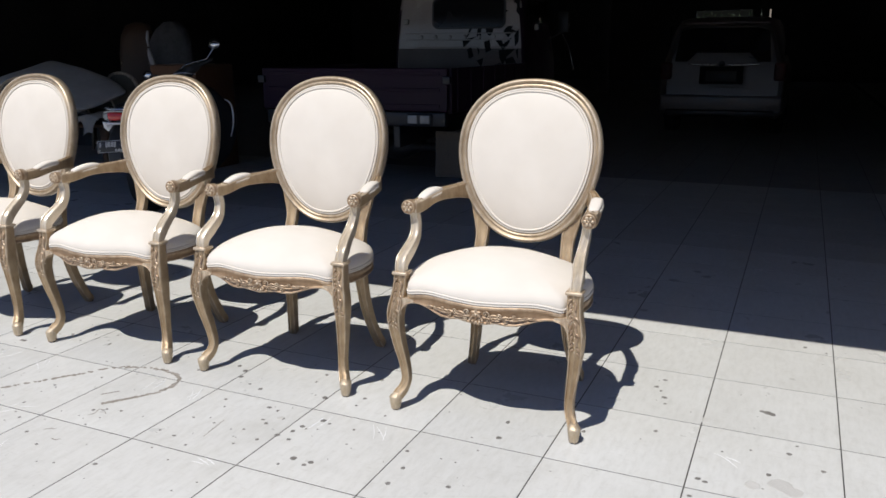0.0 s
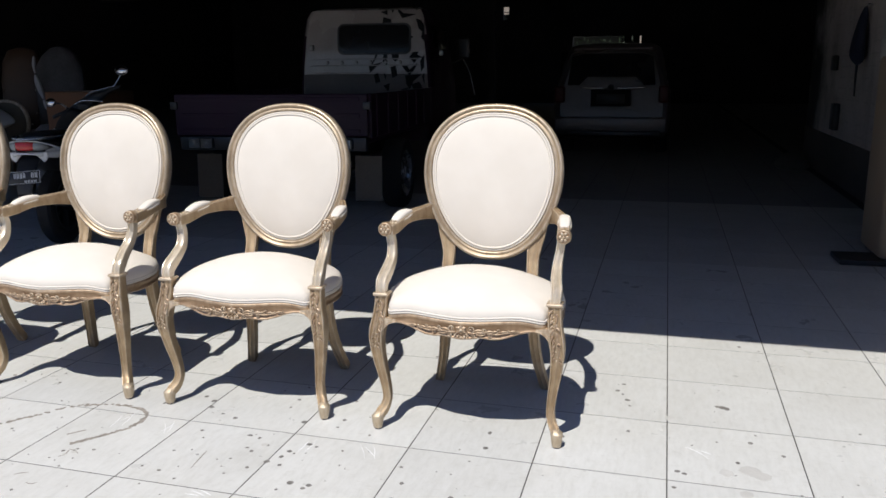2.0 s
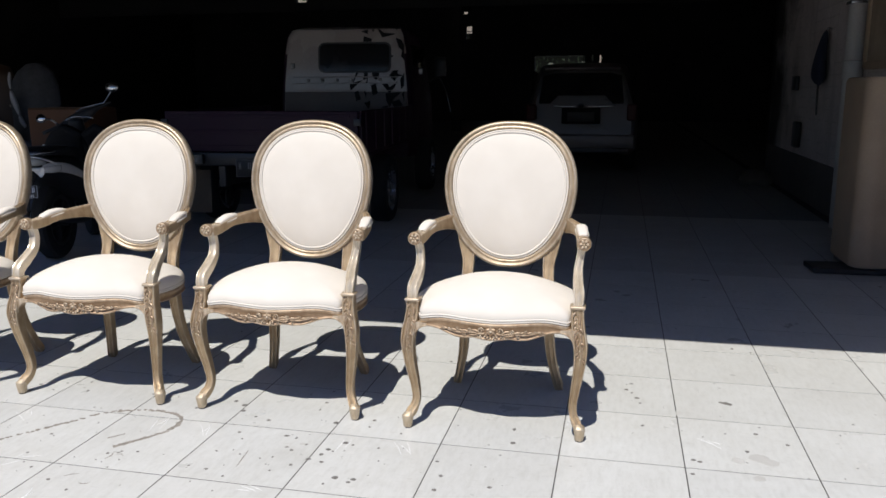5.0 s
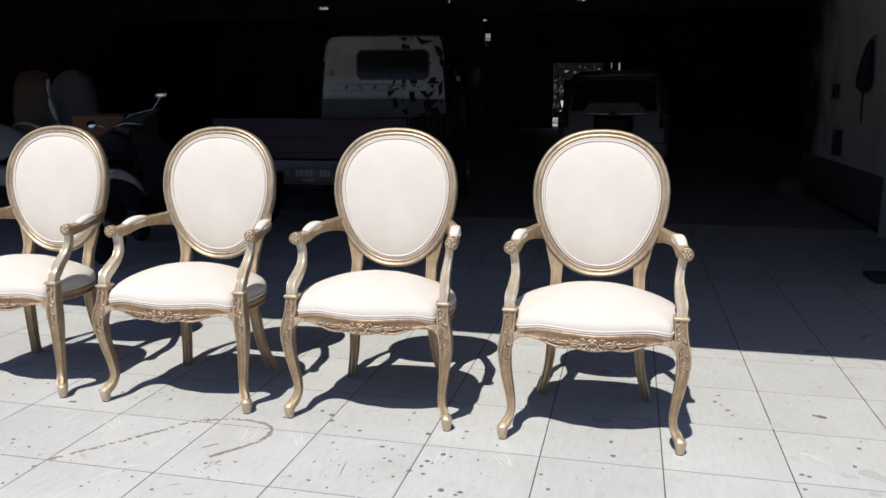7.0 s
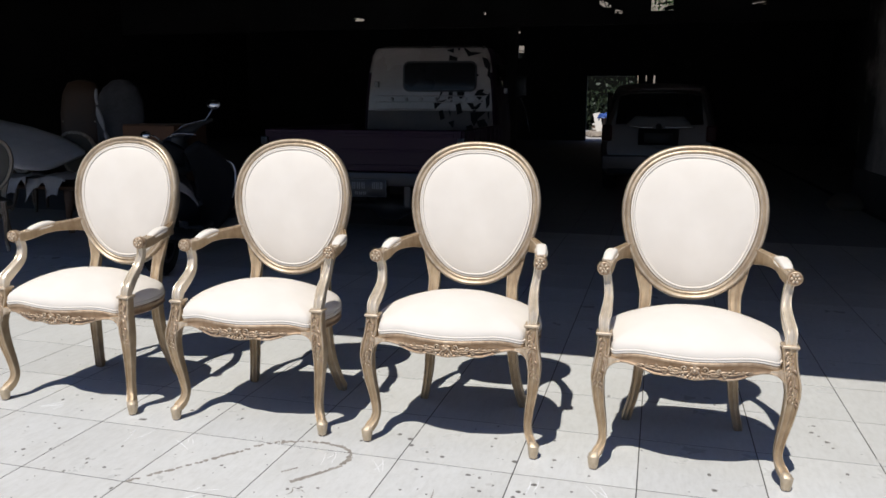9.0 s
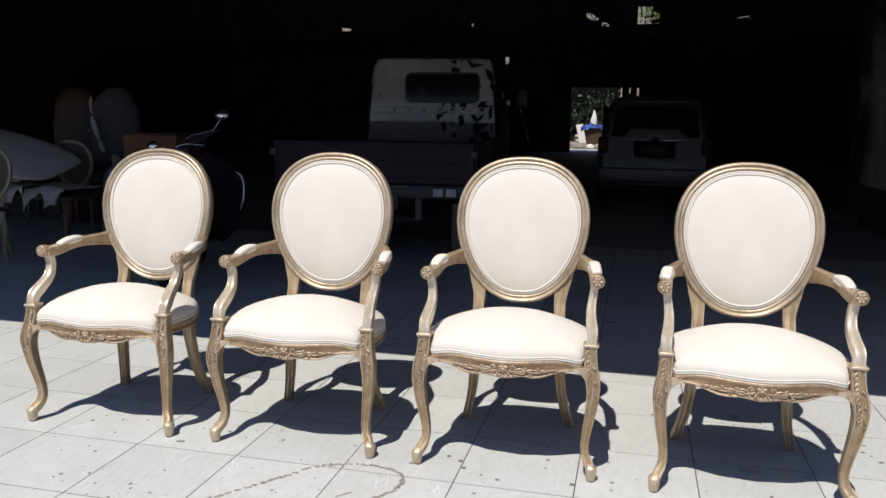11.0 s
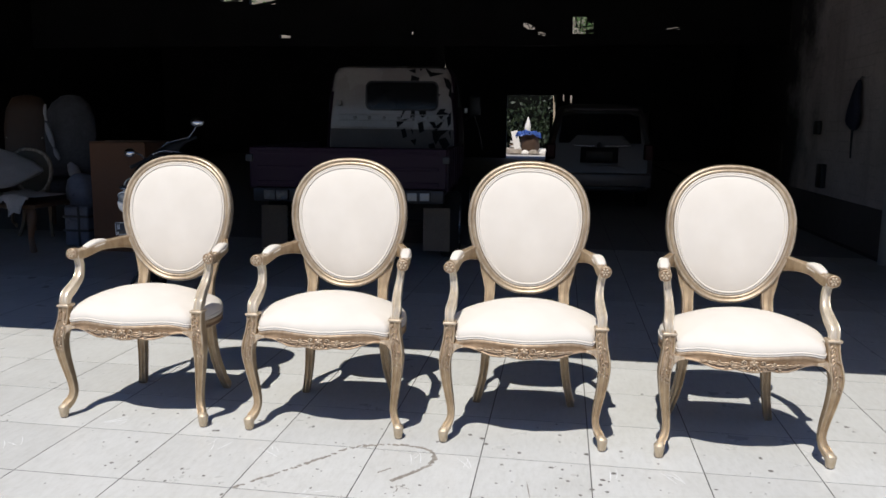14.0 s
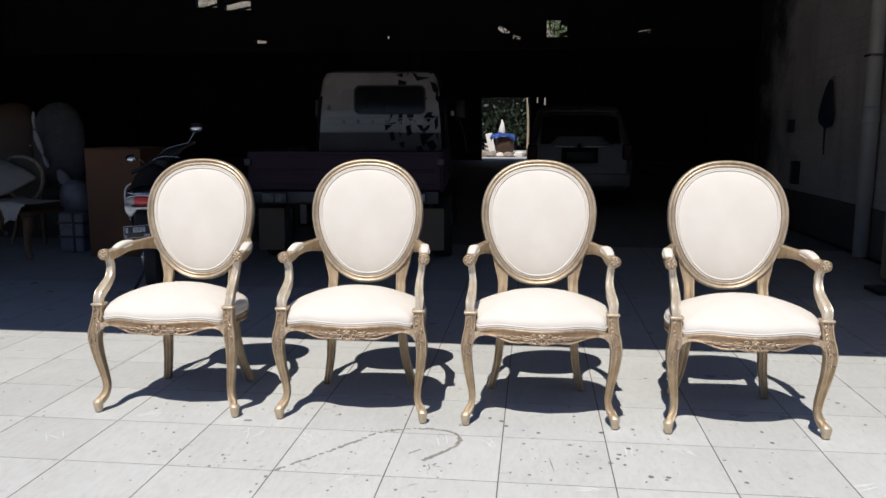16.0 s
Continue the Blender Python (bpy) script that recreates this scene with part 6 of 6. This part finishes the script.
        puddle(bm, x + rnd.gauss(0, 0.003), y + rnd.gauss(0, 0.003), (0.0072 if late < 0.55 else 0.0068) * (0.8 + 0.5 * rnd.random()), rnd)
    for k in range(6):
        puddle(bm, -0.340 + 0.0066 * k, -0.196 + 0.0074 * k, 0.0055, rnd)
    # the trail ends in a run-together smear
    sweep(bm, [(-0.188, -0.135, 0.0, 0.003, 0.0005), (-0.212, -0.170, 0.0, 0.006, 0.0008), (-0.242, -0.203, 0.0, 0.008, 0.0009), (-0.268, -0.236, 0.0, 0.009, 0.0009), (-0.283, -0.256, 0.0, 0.003, 0.0005)], 8, 4, (0.6, -0.8, 0))
    # thin dried threads near the trail
    for pts in (((-0.256, -0.340), (-0.248, -0.315), (-0.258, -0.288)), ((-0.258, -0.288), (-0.232, -0.292), (-0.208, -0.308)), ((-0.306, -0.470), (-0.290, -0.456), (-0.270, -0.448)), ((-0.232, -0.500), (-0.212, -0.502), (-0.200, -0.490)), ((0.180, -0.184), (0.187, -0.240), (0.195, -0.300))):
        sweep(bm, [(x, y, 0.0001, w, 0.0004) for (x, y), w in zip(pts, (0.0010, 0.0024, 0.0008))], 6, 4, (1, 0.3, 0))
    tagged(part("hook_shaped_stain", bm, STAIN_BROWN, None, "hook-shaped trail of dried brownish drops on the tiles", False), category="stain", kind="stuff")

    bm = bmesh.new()
    for x, y, q in ((1.772, 0.084, 0.022), (1.845, 0.112, 0.034), (1.873, 0.088, 0.024), (1.817, -0.03, 0.022), (1.61, 0.442, 0.018), (-0.23, -0.30, 0.012), (0.34, -0.10, 0.011), (0.95, 0.30, 0.016)):
        puddle(bm, x, y, q, rnd)
    tagged(part("water_mark", bm, MARK, None, "faint greyish dried water marks on the tiles", False), category="stain", kind="stuff")
    bm = bmesh.new()
    for x, y, turn in ((-0.78, -0.075, 118), (-1.005, -0.085, 92), (-0.055, -0.07, 122), (-0.25, -0.06, 88), (0.705, -0.055, 128), (0.48, -0.065, 95), (-0.55, -0.42, 40), (0.3, -0.42, 150), (1.25, -0.3, 20), (-1.5, 0.1, 65), (-1.75, -0.2, 130), (0.95, -0.55, 75), (-0.35, -0.62, 100), (1.7, 0.2, 140)):
        for k in range(3):
            l, a = 0.020 + 0.035 * rnd.random(), radians(turn + rnd.gauss(0, 14))
            cx, cy = x + rnd.gauss(0, 0.018), y + rnd.gauss(0, 0.018)
            sweep(bm, [(cx - l * math.cos(a), cy - l * math.sin(a), 0.0001, 0.0004, 0.0003), (cx + 0.004, cy, 0.0002, 0.0016, 0.0004), (cx + l * math.cos(a), cy + l * math.sin(a), 0.0001, 0.0004, 0.0003)], 6, 3, (-math.sin(a), math.cos(a), 0))
    tagged(part("scratch_mark", bm, CHALK, None, "short whitish scratches on the tiles"), category="scratch", kind="stuff")


stains()


# ---- floor tiles ----
def tiles():
    g, c = 0.0019, 0.0006
    def corners(x, y):
        lo, hi = g, T - g
        return [(x + lo, y + lo, -0.006), (x + hi, y + lo, -0.006), (x + hi, y + hi, -0.006), (x + lo, y + hi, -0.006),
                (x + lo, y + lo, -c * 0.5), (x + hi, y + lo, -c * 0.5), (x + hi, y + hi, -c * 0.5), (x + lo, y + hi, -c * 0.5),
                (x + lo + c, y + lo + c, 0.0), (x + hi - c, y + lo + c, 0.0), (x + hi - c, y + hi - c, 0.0), (x + lo + c, y + hi - c, 0.0)]
    quads = [(0, 1, 5, 4), (1, 2, 6, 5), (2, 3, 7, 6), (3, 0, 4, 7), (4, 5, 9, 8), (5, 6, 10, 9), (6, 7, 11, 10), (7, 4, 8, 11), (8, 9, 10, 11)]
    data = bpy.data.meshes.new("tile")
    data.from_pydata([(x - T / 2, y - T / 2, z) for x, y, z in corners(0, 0)], [], quads)
    data.materials.append(TILE)
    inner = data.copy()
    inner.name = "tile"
    inner.materials[0] = TILE_SHADE
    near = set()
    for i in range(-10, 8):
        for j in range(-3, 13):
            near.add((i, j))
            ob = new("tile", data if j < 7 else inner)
            ob.parent = floor_bed
            ob.location = ((i + 0.5) * T, (j + 0.5) * T, 0)
    for j0, j1, name, mat, label in ((-7, 7, "tile_border", TILE, "outer floor tiles of the same make"), (7, 13, "tile_side_field", TILE_SHADE, "floor tiles inside the hall, darkened for shade"), (13, 70, "tile_field", TILE_DEEP_SHADE, "far floor tiles, darkened further for the deep hall's shade")):
        verts, faces = [], []
        for i in range(-40, 8):
            for j in range(j0, j1):
                if (i, j) not in near:
                    k = len(verts)
                    verts += corners(i * T, j * T)
                    faces += [tuple(k + v for v in q) for q in quads]
        far = bpy.data.meshes.new(name)
        far.from_pydata(verts, [], faces)
        far.materials.append(mat)
        field = new(name, far)
        field.parent = floor_bed
        tagged(field, label, kind="stuff")


tiles()
